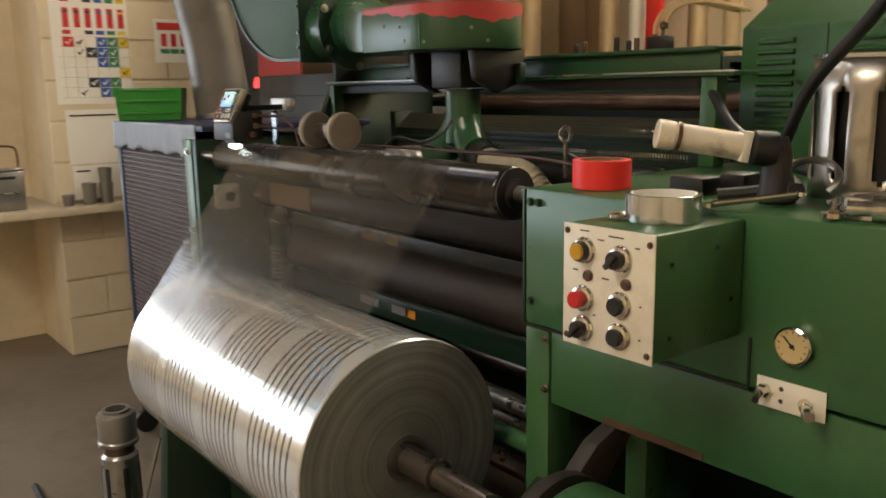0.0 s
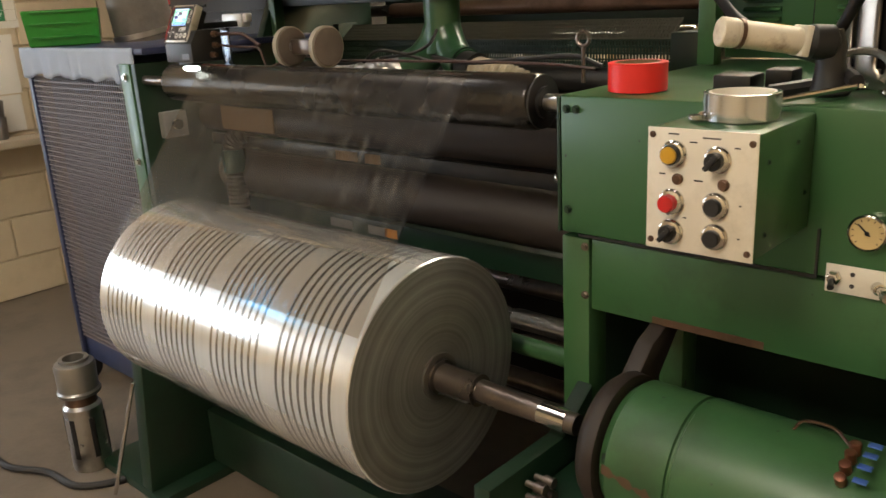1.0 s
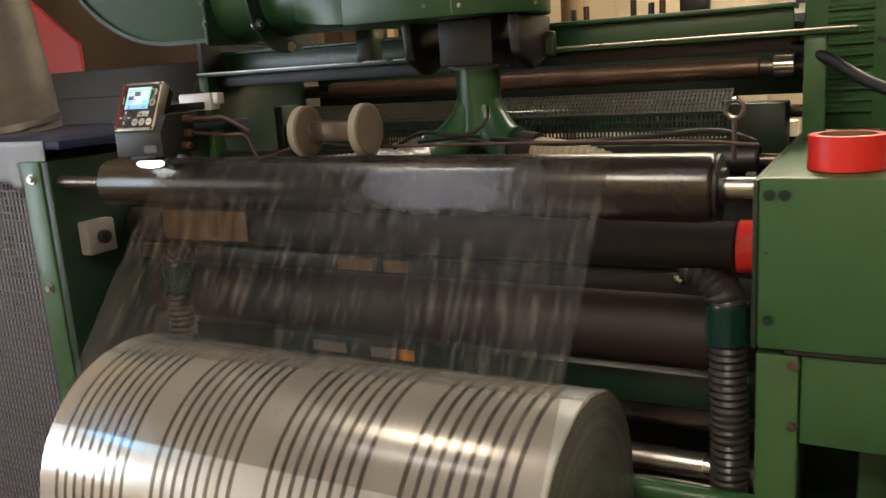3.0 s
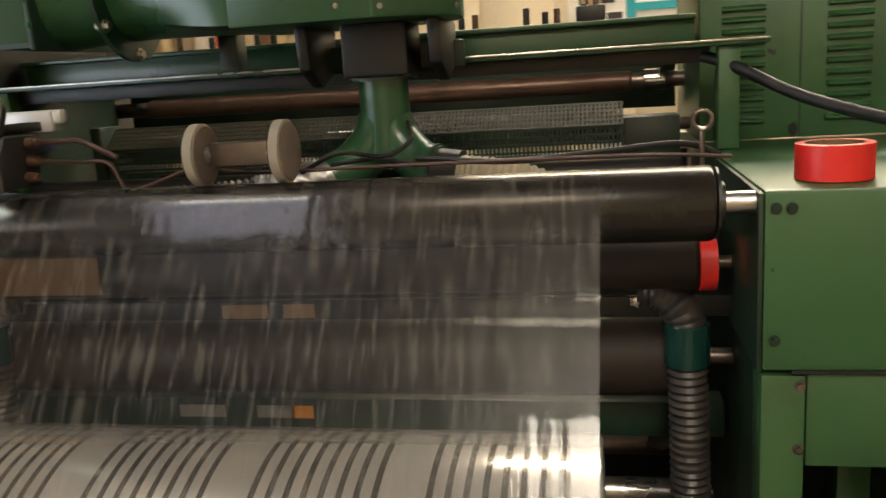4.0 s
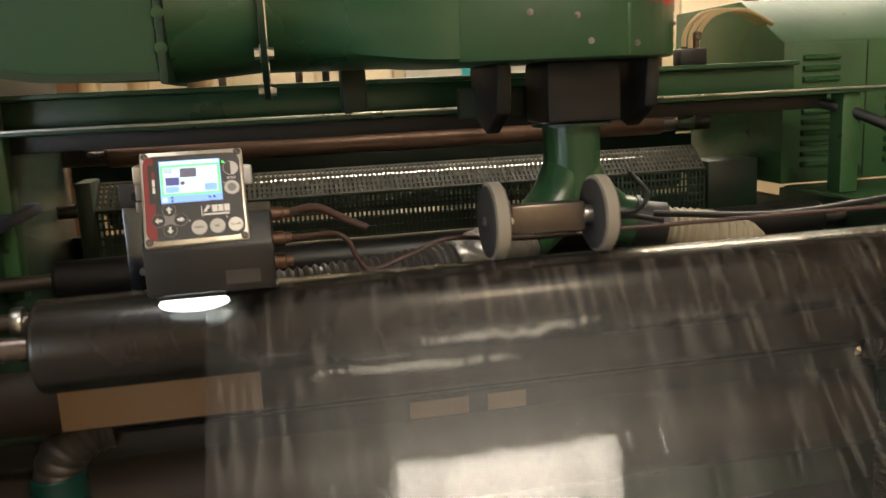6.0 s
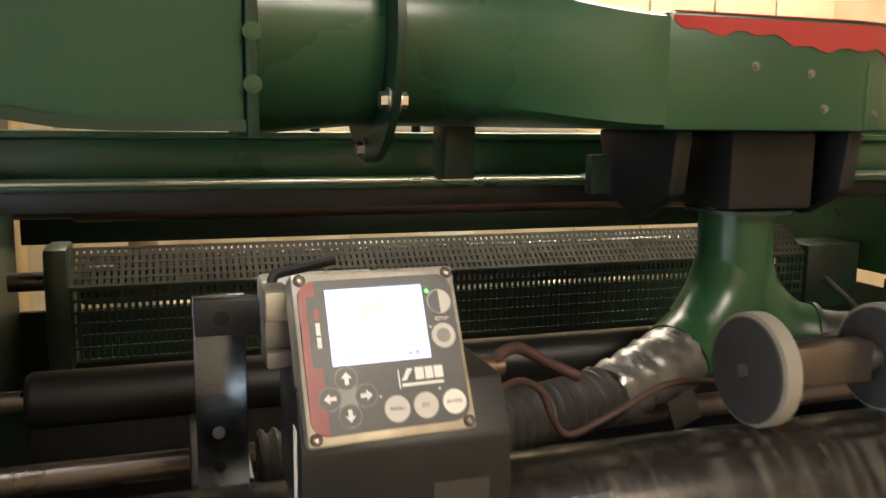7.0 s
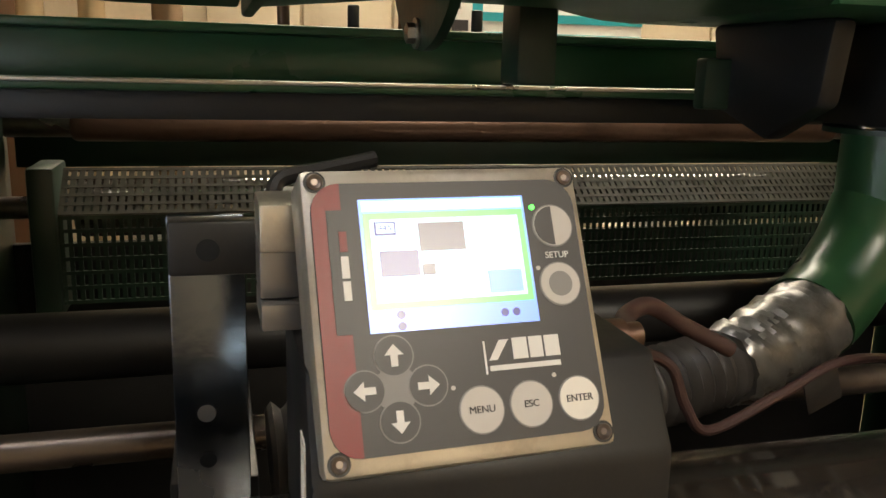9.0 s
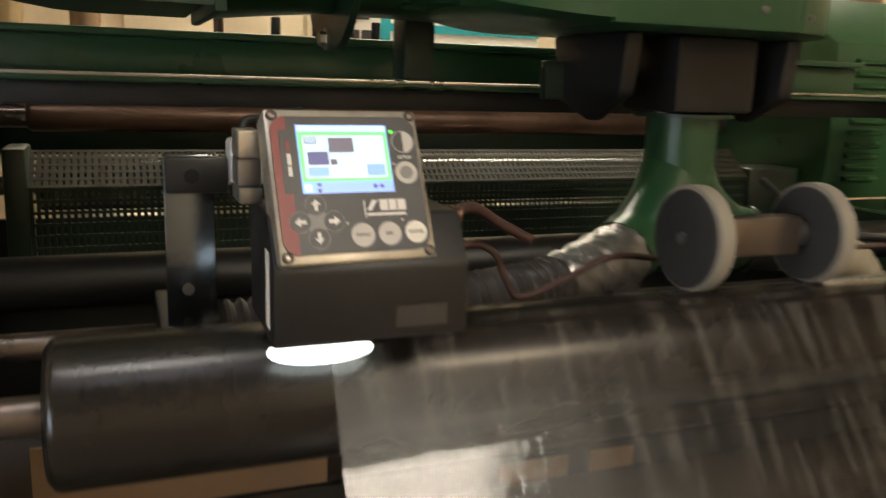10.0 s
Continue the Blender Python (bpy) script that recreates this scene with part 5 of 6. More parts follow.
def key(name, x, z, r, mat, text="", arrow=None):
    k = part(name, disc(x, z, r + 0.0005, -0.0012, -0.0015), KEY_GREY, sen)
    part("face", disc(x, z, r, -0.0015, -0.0018), mat, k)
    if text:
        writing("lettering", text, 0.0034, FT(x, z, -0.0019), DARK_INK, k, 0.0002)
    if arrow is not None:
        a = [(-0.0012, -0.0036), (0.0012, -0.0036), (0.0012, 0.0002), (0.0032, 0.0002), (0.0, 0.0038), (-0.0032, 0.0002), (-0.0012, 0.0002)]
        bm = prism(a, "y", -0.0004, 0.0)
        bmesh.ops.transform(bm, matrix=DM @ Matrix.Translation((x, -0.0018, z)) @ Matrix.Rotation(radians(arrow), 4, "Y"), verts=bm.verts)
        part("arrow", bm, INK, k, smooth=False)


CXK, CZK = -0.0257, -0.0248
part("key_pad", disc(CXK, CZK, 0.0075, -0.0012, -0.0014), KEY_GREY, sen)
for dx, dz, a in ((0, 0.0107, 0), (0.0107, 0, 90), (0, -0.0107, 180), (-0.0107, 0, 270)):
    key("arrow_key", CXK + dx, CZK + dz, 0.0064, PANEL_GREY, arrow=a)
key("menu_key", 0.0026, -0.0346, 0.0076, KEY_PALE, "MENU")
key("esc_key", 0.0206, -0.0344, 0.0075, KEY_PALE, "ESC")
key("enter_key", 0.0387, -0.0342, 0.0073, PAPER, "ENTER")
key("contrast_key", 0.0385, 0.0279, 0.0075, KEY_PALE)
key("setup_key", 0.0382, 0.0064, 0.0075, KEY_PALE)
half = prism([(0.0385 + 0.0072 * math.cos(radians(90 + 15 * k)), 0.0279 + 0.0072 * math.sin(radians(90 + 15 * k))) for k in range(13)], "y", -0.002, -0.0018)
bmesh.ops.transform(half, matrix=DM, verts=half.verts)
part("contrast_half", half, PANEL_GREY, sen, smooth=False)
part("setup_symbol", disc(0.0382, 0.0064, 0.0045, -0.0018, -0.002), KEY_GREY, sen)
for x, z in ((-0.0065, -0.0265), (0.0305, -0.0255), (0.0305, 0.0125)):
    part("key_lamp", disc(x, z, 0.0008, -0.0012, -0.0016, 10), KEY_PALE, sen)
writing("setup_text", "SETUP", 0.0033, FT(0.0384, 0.0169), INK, sen, 0.0002)
for z0, z1 in ((0.005, 0.0115), (0.0125, 0.02)):
    part("model_mark", dbox(-0.0402, -0.0376, z0, z1, -0.0021, -0.0018), INK, sen, smooth=False)
part("model_mark", dbox(-0.0402, -0.0376, 0.0215, 0.0285, -0.0021, -0.0018), PANEL_RED, sen, smooth=False)
for x0, x1 in ((0.0165, 0.022), (0.0228, 0.0278), (0.0286, 0.0342)):
    part("maker_mark", dbox(x0, x1, -0.0188, -0.0115, -0.0015, -0.0012), INK, sen, smooth=False)
slash = prism([(0.0075, -0.0186), (0.0105, -0.0186), (0.0153, -0.0118), (0.0118, -0.0118)], "y", -0.0015, -0.0012)
bmesh.ops.transform(slash, matrix=DM, verts=slash.verts)
part("maker_mark", slash, INK, sen, smooth=False)
part("maker_mark_edge", dbox(0.0058, 0.0065, -0.0232, -0.0118, -0.0015, -0.0012), INK, sen, smooth=False)
part("maker_mark_line", dbox(0.0075, 0.0338, -0.0222, -0.0204, -0.0015, -0.0012), INK, sen, smooth=False)

part("display_back", dbox(-0.047, 0.047, -0.047, 0.047, 0.0222, 0.04, 0.004), BLACK, sen)
part("sensor_body", prism([(-0.098, 1.416), (-0.098, 1.464), (-0.078, 1.496), (-0.006, 1.496), (-0.006, 1.416)], "x", -0.553, -0.424, 0.003), BLACK, sen, "black sensor housing")
part("body_label", box(-0.5536, -0.5531, -0.086, -0.074, 1.425, 1.474, 0), PAPER, sen, smooth=False)
part("front_mark", box(-0.474, -0.439, -0.0987, -0.0981, 1.424, 1.438, 0), HOSE_GREY, sen, smooth=False)
for z0, z1, y0 in ((1.527, 1.545, -0.035), (1.508, 1.5265, -0.03), (1.497, 1.5075, -0.036)):
    part("pivot_block", box(-0.564, -0.5485, y0, 0.0, z0, z1, 0.0012), ALU if z0 > 1.52 else TIN, sen)
part("mount_post", box(-0.515, -0.48, -0.03, 0.0895, 1.4965, 1.512, 0.002), BLACK, sen)
part("adjust_lever", tube([(-0.557, 0.0, 1.54), (-0.553, 0.005, 1.549), (-0.535, 0.01, 1.552), (-0.512, 0.015, 1.556)], 0.0035, seg=8), BLACK, sen)
for y, z in ((-0.03, 1.484), (-0.03, 1.456), (-0.04, 1.432)):
    part("plug_socket", lathe([(0, 0.008), (0.012, 0.008), (0.013, 0.006), (0.02, 0.006)], (-0.424, y, z), (0, y, z), 16), RUST, sen)
bm = bmesh.new()
bmesh.ops.create_uvsphere(bm, u_segments=32, v_segments=16, radius=1.0)
bmesh.ops.transform(bm, matrix=Matrix.Translation((-0.513, -0.052, 1.397)) @ Matrix.Diagonal((0.037, 0.013, 0.009, 1)), verts=bm.verts)
part("light_bar", bm, LED_WHITE, sen, "lit white light bar")
part("light_hood", box(-0.548, -0.478, -0.068, -0.04, 1.4045, 1.4155, 0.002), BLACK, sen)

arm = thing("sensor_bracket", (-0.59, 0.1, 1.4), "dark steel flat bar bracket with holes", "bracket")
part("flat_bar", box(-0.605, -0.565, 0.11, 0.116, 1.336, 1.516, 0.0012), material("blued_steel", (0.16, 0.18, 0.21), 0.25, metal=1.0, vary=0.3), arm)
part("cross_bar", box(-0.604, -0.5555, 0.096, 0.1096, 1.486, 1.515, 0.002), BLACK, arm)
part("clamp_body", box(-0.555, -0.462, 0.088, 0.118, 1.494, 1.53, 0.004), PALE_CAST, arm, "pale cast metal clamp")
part("clamp_ear", box(-0.4615, -0.445, 0.092, 0.114, 1.506, 1.53, 0.004), PALE_CAST, arm)
part("foot_block", box(-0.61, -0.56, 0.1165, 0.29, 1.3265, 1.3599, 0.003), BLACK, arm)
# Near-black discs lie on the bar as the shade of its holes
for x, y, z, rr, m in ((-0.584, 0.0958, 1.5, 0.006, HOLE_SHADE), (-0.588, 0.1098, 1.404, 0.005, TIN), (-0.588, 0.1098, 1.376, 0.0046, HOLE_SHADE)):
    part("bolt_hole", lathe([(0, rr), (0.0006, rr)], (x, y, z), (x, -1, z), 20), m, arm)
support = thing("sensor_rail", (-0.1, 0.28, 1.312), "oily round steel support bar across the machine", "bar")
part("bar", rod((-0.868, 0.28, 1.312), (0.668, 0.28, 1.312), 0.014), SHAFT, support)
for x in (-0.8, 0.6):
    part("set_collar", lathe([(0, 0.0142), (0, 0.022), (0.002, 0.023), (0.014, 0.023), (0.016, 0.022), (0.016, 0.0142)], (x, 0.28, 1.312), (1, 0.28, 1.312), 28), STEEL, support)
solo("sensor_cable", tube([(-0.406, -0.03, 1.484), (-0.395, 0.0, 1.482), (-0.371, 0.02, 1.481), (-0.344, 0.03, 1.466), (-0.313, 0.032, 1.45)], 0.0046, seg=12), CABLE_PINK, "dusty red sensor cable", "cable", "sensor cables")
solo("sensor_cable", tube([(-0.406, -0.03, 1.456), (-0.38, 0.03, 1.446), (-0.354, 0.05, 1.444), (-0.336, 0.05, 1.434), (-0.325, 0.05, 1.41), (-0.308, 0.05, 1.394), (-0.254, 0.06, 1.408), (-0.2, 0.07, 1.422), (-0.1, 0.09, 1.41), (0.1, 0.1, 1.41), (0.5, 0.1, 1.41), (0.64, 0.12, 1.4)], 0.0032, seg=10), CABLE_PINK, "dusty red sensor cable", "cable", "sensor cables")

# riding wheels on the idler
WY, WZ, WR = 0.012, 1.449, 0.048
whl = thing("riding_wheels", (-0.09, WY, 1.404), "pair of pale rimmed wheels riding on the idler roller", "wheels")
for x in (-0.168, -0.032):
    w = part("wheel", lathe([(0, 0.04), (0.001, WR - 0.002), (0.002, WR), (0.016, WR), (0.017, WR - 0.002), (0.018, 0.04)], (x, WY, WZ), (x + 1, WY, WZ), 48), WHEEL, whl)
    part("wheel_face", lathe([(0, 0.0445), (0.0015, 0.0435), (0.002, 0.01)], (x, WY, WZ), (x - 1, WY, WZ), 40), FELT, w)
    part("wheel_face", lathe([(0, 0.0445), (0.0015, 0.0435), (0.002, 0.01)], (x + 0.018, WY, WZ), (x + 1, WY, WZ), 40), WHEEL_DISC, w)
    part("hub_bolt", rod((x - 0.005, WY, WZ), (x - 0.001, WY, WZ), 0.006, seg=6), TIN, w)
part("axle", rod((-0.15, WY, WZ), (-0.03, WY, WZ), 0.012), STEEL, whl)
part("carrier", box(-0.14, -0.045, WY - 0.012, WY + 0.012, WZ - 0.018, WZ + 0.018, 0.003), SHAFT, whl)

# ---------------------------------------------------------------- blower duct and hoses
duct = thing("air_duct", (-0.1, 0.33, 1.644), "green painted sheet metal air duct with dripped red paint", "duct")
DX, DY, DR, DB, DT = 0.055, 0.325, 0.16, 1.644, 1.757
arc = [(DX + DR * math.sin(radians(7.5 * k)), DY - DR * math.cos(radians(7.5 * k))) for k in range(25)]
part("main_box", prism([(-0.16, DY - DR)] + arc + [(-0.16, DY + DR)], "z", DB, DT, 0.004), GREEN_DUCT, duct)
bm, rings_d = bmesh.new(), []
NC, FYC, FZC, FRAD = 64, 0.31, 1.735, 0.09
for k in range(15):
    u = k / 14
    w = u * u * (3 - 2 * u)
    ring = []
    for i in range(NC):
        a = 2 * math.pi * (i + 0.5) / NC
        c, sn = math.cos(a), math.sin(a)
        m = max(abs(c), abs(sn))
        flat_y, flat_z = DY + DR * max(-1, min(1, c / m * 1.0)), (DB + DT) / 2 + (DT - DB) / 2 * max(-1, min(1, sn / m))
        ring.append(bm.verts.new((-0.412 + 0.254 * u, (FYC + FRAD * c) * (1 - w) + flat_y * w, (FZC + FRAD * sn) * (1 - w) + flat_z * w)))
    rings_d.append(ring)
for p, q in zip(rings_d, rings_d[1:]):
    for i in range(NC):
        bm.faces.new((p[i], p[(i + 1) % NC], q[(i + 1) % NC], q[i]))
bmesh.ops.recalc_face_normals(bm, faces=bm.faces)
part("transition_piece", bm, GREEN_DUCT, duct)
bm = bmesh.new()
skin = [(-0.155 + 0.21 * k / 18, DY - DR - 0.0012) for k in range(18)] + [(DX + (DR + 0.0012) * math.sin(radians(5 * k)), DY - (DR + 0.0012) * math.cos(radians(5 * k))) for k in range(37)]
lo, hi = [], []
for i, (x, y) in enumerate(skin):
    d = 0.002 + 0.03 * min(1, i / 18) + 0.004 * math.sin(i * 0.55) + 0.004 * math.sin(i * 0.21 + 1) + 0.003 * math.sin(i * 1.7) + (0.014 * math.exp(-((i - 33) / 2.5) ** 2))
    lo.append(bm.verts.new((x, y, DT - 0.0035 - max(0.001, d)))), hi.append(bm.verts.new((x, y, DT - 0.0035)))
for i in range(len(skin) - 1):
    bm.faces.new((lo[i], lo[i + 1], hi[i + 1], hi[i]))
part("red_paint_run", bm, RED, duct, "dripped red paint")
part("red_top", prism([(DX + (x - DX) * 0.985, DY + (y - DY) * 0.985) for x, y in arc] + [(-0.15, DY + DR * 0.98), (-0.15, DY - DR * 0.98)], "z", DT + 0.0002, DT + 0.0015), RED, duct, "dripped red paint")
part("seam_strip", box(0.086, 0.091, DY - DR - 0.0012 + 0.0033, DY - DR + 0.006, DB + 0.002, DT - 0.04, 0.0008), GREEN, duct)
part("flange", lathe([(0, 0.088), (0, 0.128), (0.008, 0.128), (0.008, 0.088)], (-0.422, FYC, FZC), (1, FYC, FZC), 48), GREEN_SHADED, duct)
part("round_neck", lathe([(0, 0.1), (0.06, 0.094), (0.119, 0.089)], (-0.542, FYC, FZC), (1, FYC, FZC), 48), GREEN_DUCT, duct)
part("flange", box(-0.553, -0.542, 0.19, 0.45, 1.634, 2.12, 0.003), GREEN_SHADED, duct)
SCX, SCZ, SCR = -0.66, 2.04, 0.395
scroll = [(-0.5535, 1.645)] + [(SCX - SCR * math.sin(radians(g)), SCZ - SCR * math.cos(radians(g))) for g in range(0, 181, 6)] + [(-0.5535, SCZ + SCR)]
part("fan_scroll", prism(scroll, "y", 0.2, 0.5, 0.003), GREEN_FAN, duct)
rim_out = [(SCX - (SCR + 0.005) * math.sin(radians(g)), SCZ - (SCR + 0.005) * math.cos(radians(g))) for g in range(0, 181, 6)]
rim_in = [(SCX - (SCR - 0.005) * math.sin(radians(g)), SCZ - (SCR - 0.005) * math.cos(radians(g))) for g in range(180, -1, -6)]
part("scroll_rim", prism([(-0.5535, 1.64)] + rim_out + rim_in + [(-0.5535, 1.65)], "y", 0.194, 0.1995), GREEN_SHADED, duct)
for a in range(0, 360, 60):
    y, z = FYC + 0.115 * math.cos(radians(a + 215)), FZC + 0.115 * math.sin(radians(a + 215))
    bolt("flange_bolt", (-0.414, y, z), (1, 0, 0), 0.009, STEEL, duct)
    bolt("flange_bolt", (-0.422, y, z), (-1, 0, 0), 0.009, STEEL, duct)
for x, z in ((0.03, 1.667), (-0.058, 1.708), (0.01, 1.702)):
    bolt("rivet", (x, 0.165, z), (0, -1, 0), 0.0035, TIN, duct)
for g, z in ((17, 1.662), (75, 1.662), (60, 1.692)):
    o = Vector((math.sin(radians(g)), -math.cos(radians(g)), 0))
    bolt("rivet", Vector((DX, DY, z)) + o * DR, o, 0.0035, TIN, duct)
for z in (1.68, 1.724, 1.8):
    bolt("rivet", (-0.5475, 0.19, z), (0, -1, 0), 0.006, GREEN_DUCT, duct)
hanger = thing("duct_bracket", (0.06, 0.33, 1.6), "black steel hanger under the air duct", "bracket")
part("neck", box(0.0, 0.12, 0.27, 0.39, 1.55, 1.6435, 0.006), BLACK, hanger)
for x in (-0.07, 0.17):
    part("cheek", prism([(0.26, 1.6435), (0.44, 1.6435), (0.42, 1.56), (0.34, 1.535), (0.27, 1.57)], "x", x - 0.012, x + 0.012, 0.006), BLACK, hanger)
part("cross_plate", box(-0.11, 0.2, 0.4, 0.42, 1.56, 1.61, 0.003), GREEN_SHADED, hanger)
part("stay", box(-0.3, -0.26, 0.42, 0.47, 1.58, 1.66, 0.003), GREEN_SHADED, hanger)

PX, PY = 0.058, 0.33
wye = thing("air_manifold", (PX, PY, 1.36), "glossy green pipe splitting into two hoses", "pipe")
part("down_pipe", lathe([(0, 0.05), (0.03, 0.048), (0.06, 0.046), (0.135, 0.046)], (PX, PY, 1.41), (PX, PY, 3), 40), GREEN_DUCT, wye)
part("top_flange", lathe([(0, 0.045), (0, 0.064), (0.005, 0.064), (0.005, 0.045)], (PX, PY, 1.543), (PX, PY, 3), 40), GREEN_SHADED, wye)
part("branch", tube([(PX - 0.006, PY, 1.47), (PX - 0.026, PY - 0.005, 1.428), (PX - 0.064, PY - 0.018, 1.39), (PX - 0.1, PY - 0.034, 1.372)], 0.044, seg=32), GREEN_DUCT, wye)
part("branch", tube([(PX + 0.006, PY, 1.47), (PX + 0.026, PY - 0.005, 1.428), (PX + 0.062, PY - 0.018, 1.392), (PX + 0.097, PY - 0.03, 1.38)], 0.042, seg=32), GREEN_DUCT, wye)
part("branch_rim", lathe([(0, 0.043), (0, 0.0455), (0.006, 0.0455), (0.006, 0.043)], (PX + 0.094, PY - 0.029, 1.381), (PX + 0.191, PY - 0.059, 1.369), 32), GREEN_SHADED, wye)
for x in (PX - 0.05, PX + 0.05):
    bolt("flange_bolt", (x, PY - 0.02, 1.549), (0, 0, 1), 0.005, STEEL, wye)
hl = thing("taped_hose", (-0.15, 0.28, 1.37), "foil taped flexible hose on the green pipe branch", "hose")
bm = tube([(-0.036, 0.3, 1.372), (-0.065, 0.285, 1.368), (-0.1, 0.268, 1.364), (-0.135, 0.254, 1.357), (-0.172, 0.24, 1.353)], 0.042, seg=36, steps=10)
rnd = random.Random(4)
for v in bm.verts:
    u = (-0.036 - v.co.x) / 0.136
    mid = Vector((v.co.x, 0.3 - 0.45 * max(0, u) * 0.136, 1.371 - 0.13 * max(0, u) * 0.136))
    fold = 0.0013 * math.sin(v.co.x * 190 + v.co.z * 240) + 0.0016 * math.sin(v.co.x * 610 - v.co.z * 430 + v.co.y * 300) + rnd.uniform(-0.0007, 0.0007)
    v.co += (v.co - mid).normalized() * (fold - 0.009 * max(0.0, u))
foil = part("foil_wrap", bm, HOSE_SILVER, hl, "crumpled silver foil tape")
part("tape_flap", box(-0.018, 0.018, -0.0008, 0.0008, -0.042, 0.0, 0.0004, m=Matrix.Translation((-0.075, 0.236, 1.345)) @ Matrix.Rotation(radians(-24), 4, "Y") @ Matrix.Rotation(radians(8), 4, "X")), HOSE_GREY, hl, "loose flap of tape")
part("corrugated_hose", tube([(-0.165, 0.243, 1.353), (-0.24, 0.222, 1.348), (-0.38, 0.195, 1.344), (-0.55, 0.19, 1.338)], 0.0275, seg=28, ribs=0.006, pitch=0.0125), HOSE_GREY, hl)
hr = thing("taped_hose", (0.25, 0.28, 1.36), "beige corrugated hose on the green pipe branch", "hose")
part("cuff", tube([(0.148, 0.3, 1.381), (0.2, 0.29, 1.374)], 0.038, seg=24), RUBBER, hr)
part("corrugated_hose", tube([(0.195, 0.29, 1.372), (0.27, 0.28, 1.362), (0.34, 0.29, 1.34), (0.38, 0.3, 1.3)], 0.03, seg=20, ribs=0.004, pitch=0.012), HOSE_BEIGE, hr)
for k, pts in enumerate((((0.0, 0.16, 1.41), (0.08, 0.17, 1.415), (0.15, 0.19, 1.4)), ((-0.05, 0.15, 1.4), (0.02, 0.14, 1.43), (0.09, 0.17, 1.42), (0.13, 0.2, 1.44), (0.12, 0.24, 1.47)))):
    solo("loose_cable", tube(pts, 0.004, seg=8), RUBBER, "thin black cable looped behind the idler", "cable", "loose cables")
solo("loose_cable", tube([(0.14, 0.2, 1.41), (0.3, 0.14, 1.405), (0.45, 0.13, 1.415), (0.57, 0.15, 1.42), (0.63, 0.16, 1.4)], 0.005, seg=8), RUBBER, "thin black cable looped behind the idler", "cable", "loose cables")


def drop_hose(x, y, lab, left=False):
    t = thing("suction_hose", (x, y, 1.0), lab, "hose", "suction hoses")
    s = -1 if left else 1
    part("top_bend", tube([(x - 0.07 * s, y + 0.02, 1.17), (x - 0.04 * s, y + 0.01, 1.165), (x - 0.01 * s, y, 1.14), (x, y, 1.105)], 0.031, seg=20, ribs=0.004, pitch=0.014), HOSE_GREY, t)
    part("coupling_sleeve", lathe([(0, 0.036), (0.002, 0.038), (0.072, 0.038), (0.074, 0.036)], (x, y, 1.043), (x, y, 3), 28), TEAL, t)
    part("ribbed_hose", tube([(x, y, 1.045), (x + 0.004 * s, y, 0.9), (x + 0.006 * s, y, 0.7), (x, y + 0.02, 0.45), (x - 0.04 * s, y + 0.1, 0.26)], 0.03, seg=20, ribs=0.005, pitch=0.014), HOSE_GREY, t)


drop_hose(0.583, 0.195, "dark ribbed suction hose with a teal sleeve")
drop_hose(-0.745, 0.195, "dark ribbed suction hose with a teal sleeve", True)
solo("wing_clamp", lathe([(0, 0.004), (0.004, 0.012), (0.01, 0.012), (0.014, 0.004)], (0.5, 0.2, 1.155), (0.5, -1, 1.155), 5), CHROME, "small bright wing nut below the rollers", "clamp")

# bits seen through the film
card = solo("cardboard_strip", box(-0.72, -0.46, 0.152, 0.155, 1.19, 1.26, 0), CARDBOARD, "strip of brown cardboard tucked by the roller", "cardboard")
for x, w, m, z in ((-0.25, 0.09, CARDBOARD, 1.14), (-0.13, 0.06, CARDBOARD, 1.14), (-0.42, 0.1, KEY_GREY, 0.9), (-0.25, 0.08, KEY_GREY, 0.9), (-0.18, 0.05, ORANGE, 0.9)):
    solo("paper_label", box(x, x + w, 0.199 if z > 1 else 0.297, 0.2 if z > 1 else 0.2985, z - 0.012, z + 0.014, 0), m, "small worn label on the machine", "label", "machine labels", smooth=False)
solo("label_rail", box(-0.865, 0.66, 0.2005, 0.215, 1.125, 1.16, 0.001), BLACK, "dark steel strip below the brown roller", "bar")

# core stand on the floor
SX, SY = -1.03, -0.31
stand = thing("core_stand", (SX, SY, FLOOR), "grey slotted steel expanding shaft standing on the floor", "shaft stand")
part("lower_sleeve", lathe([(0, 0.06), (0.01, 0.062), (0.22, 0.06), (0.23, 0.05)], (SX, SY, FLOOR), (SX, SY, 3), 36), STEEL, stand)
for k in range(6):
    a = 2 * math.pi * k / 6 - 1.1
    # Black strips on the sleeve paint the shade inside its slots
    part("slot_shade", box(-0.009, 0.009, -0.001, 0.004, 0.05, 0.19, 0.001, m=Matrix.Translation((SX + 0.061 * math.cos(a), SY + 0.061 * math.sin(a), FLOOR)) @ Matrix.Rotation(a + math.pi / 2, 4, "Z")), BLACK, stand)
part("neck", lathe([(0, 0.05), (0.03, 0.048)], (SX, SY, FLOOR + 0.23), (SX, SY, 3), 32), RUST, stand)
part("upper_collar", lathe([(0, 0.05), (0.004, 0.066), (0.015, 0.068), (0.022, 0.062), (0.1, 0.064), (0.11, 0.06), (0.115, 0.046), (0.125, 0.046), (0.125, 0.034), (0.06, 0.034)], (SX, SY, FLOOR + 0.26), (SX, SY, 3), 36), TIN, stand)
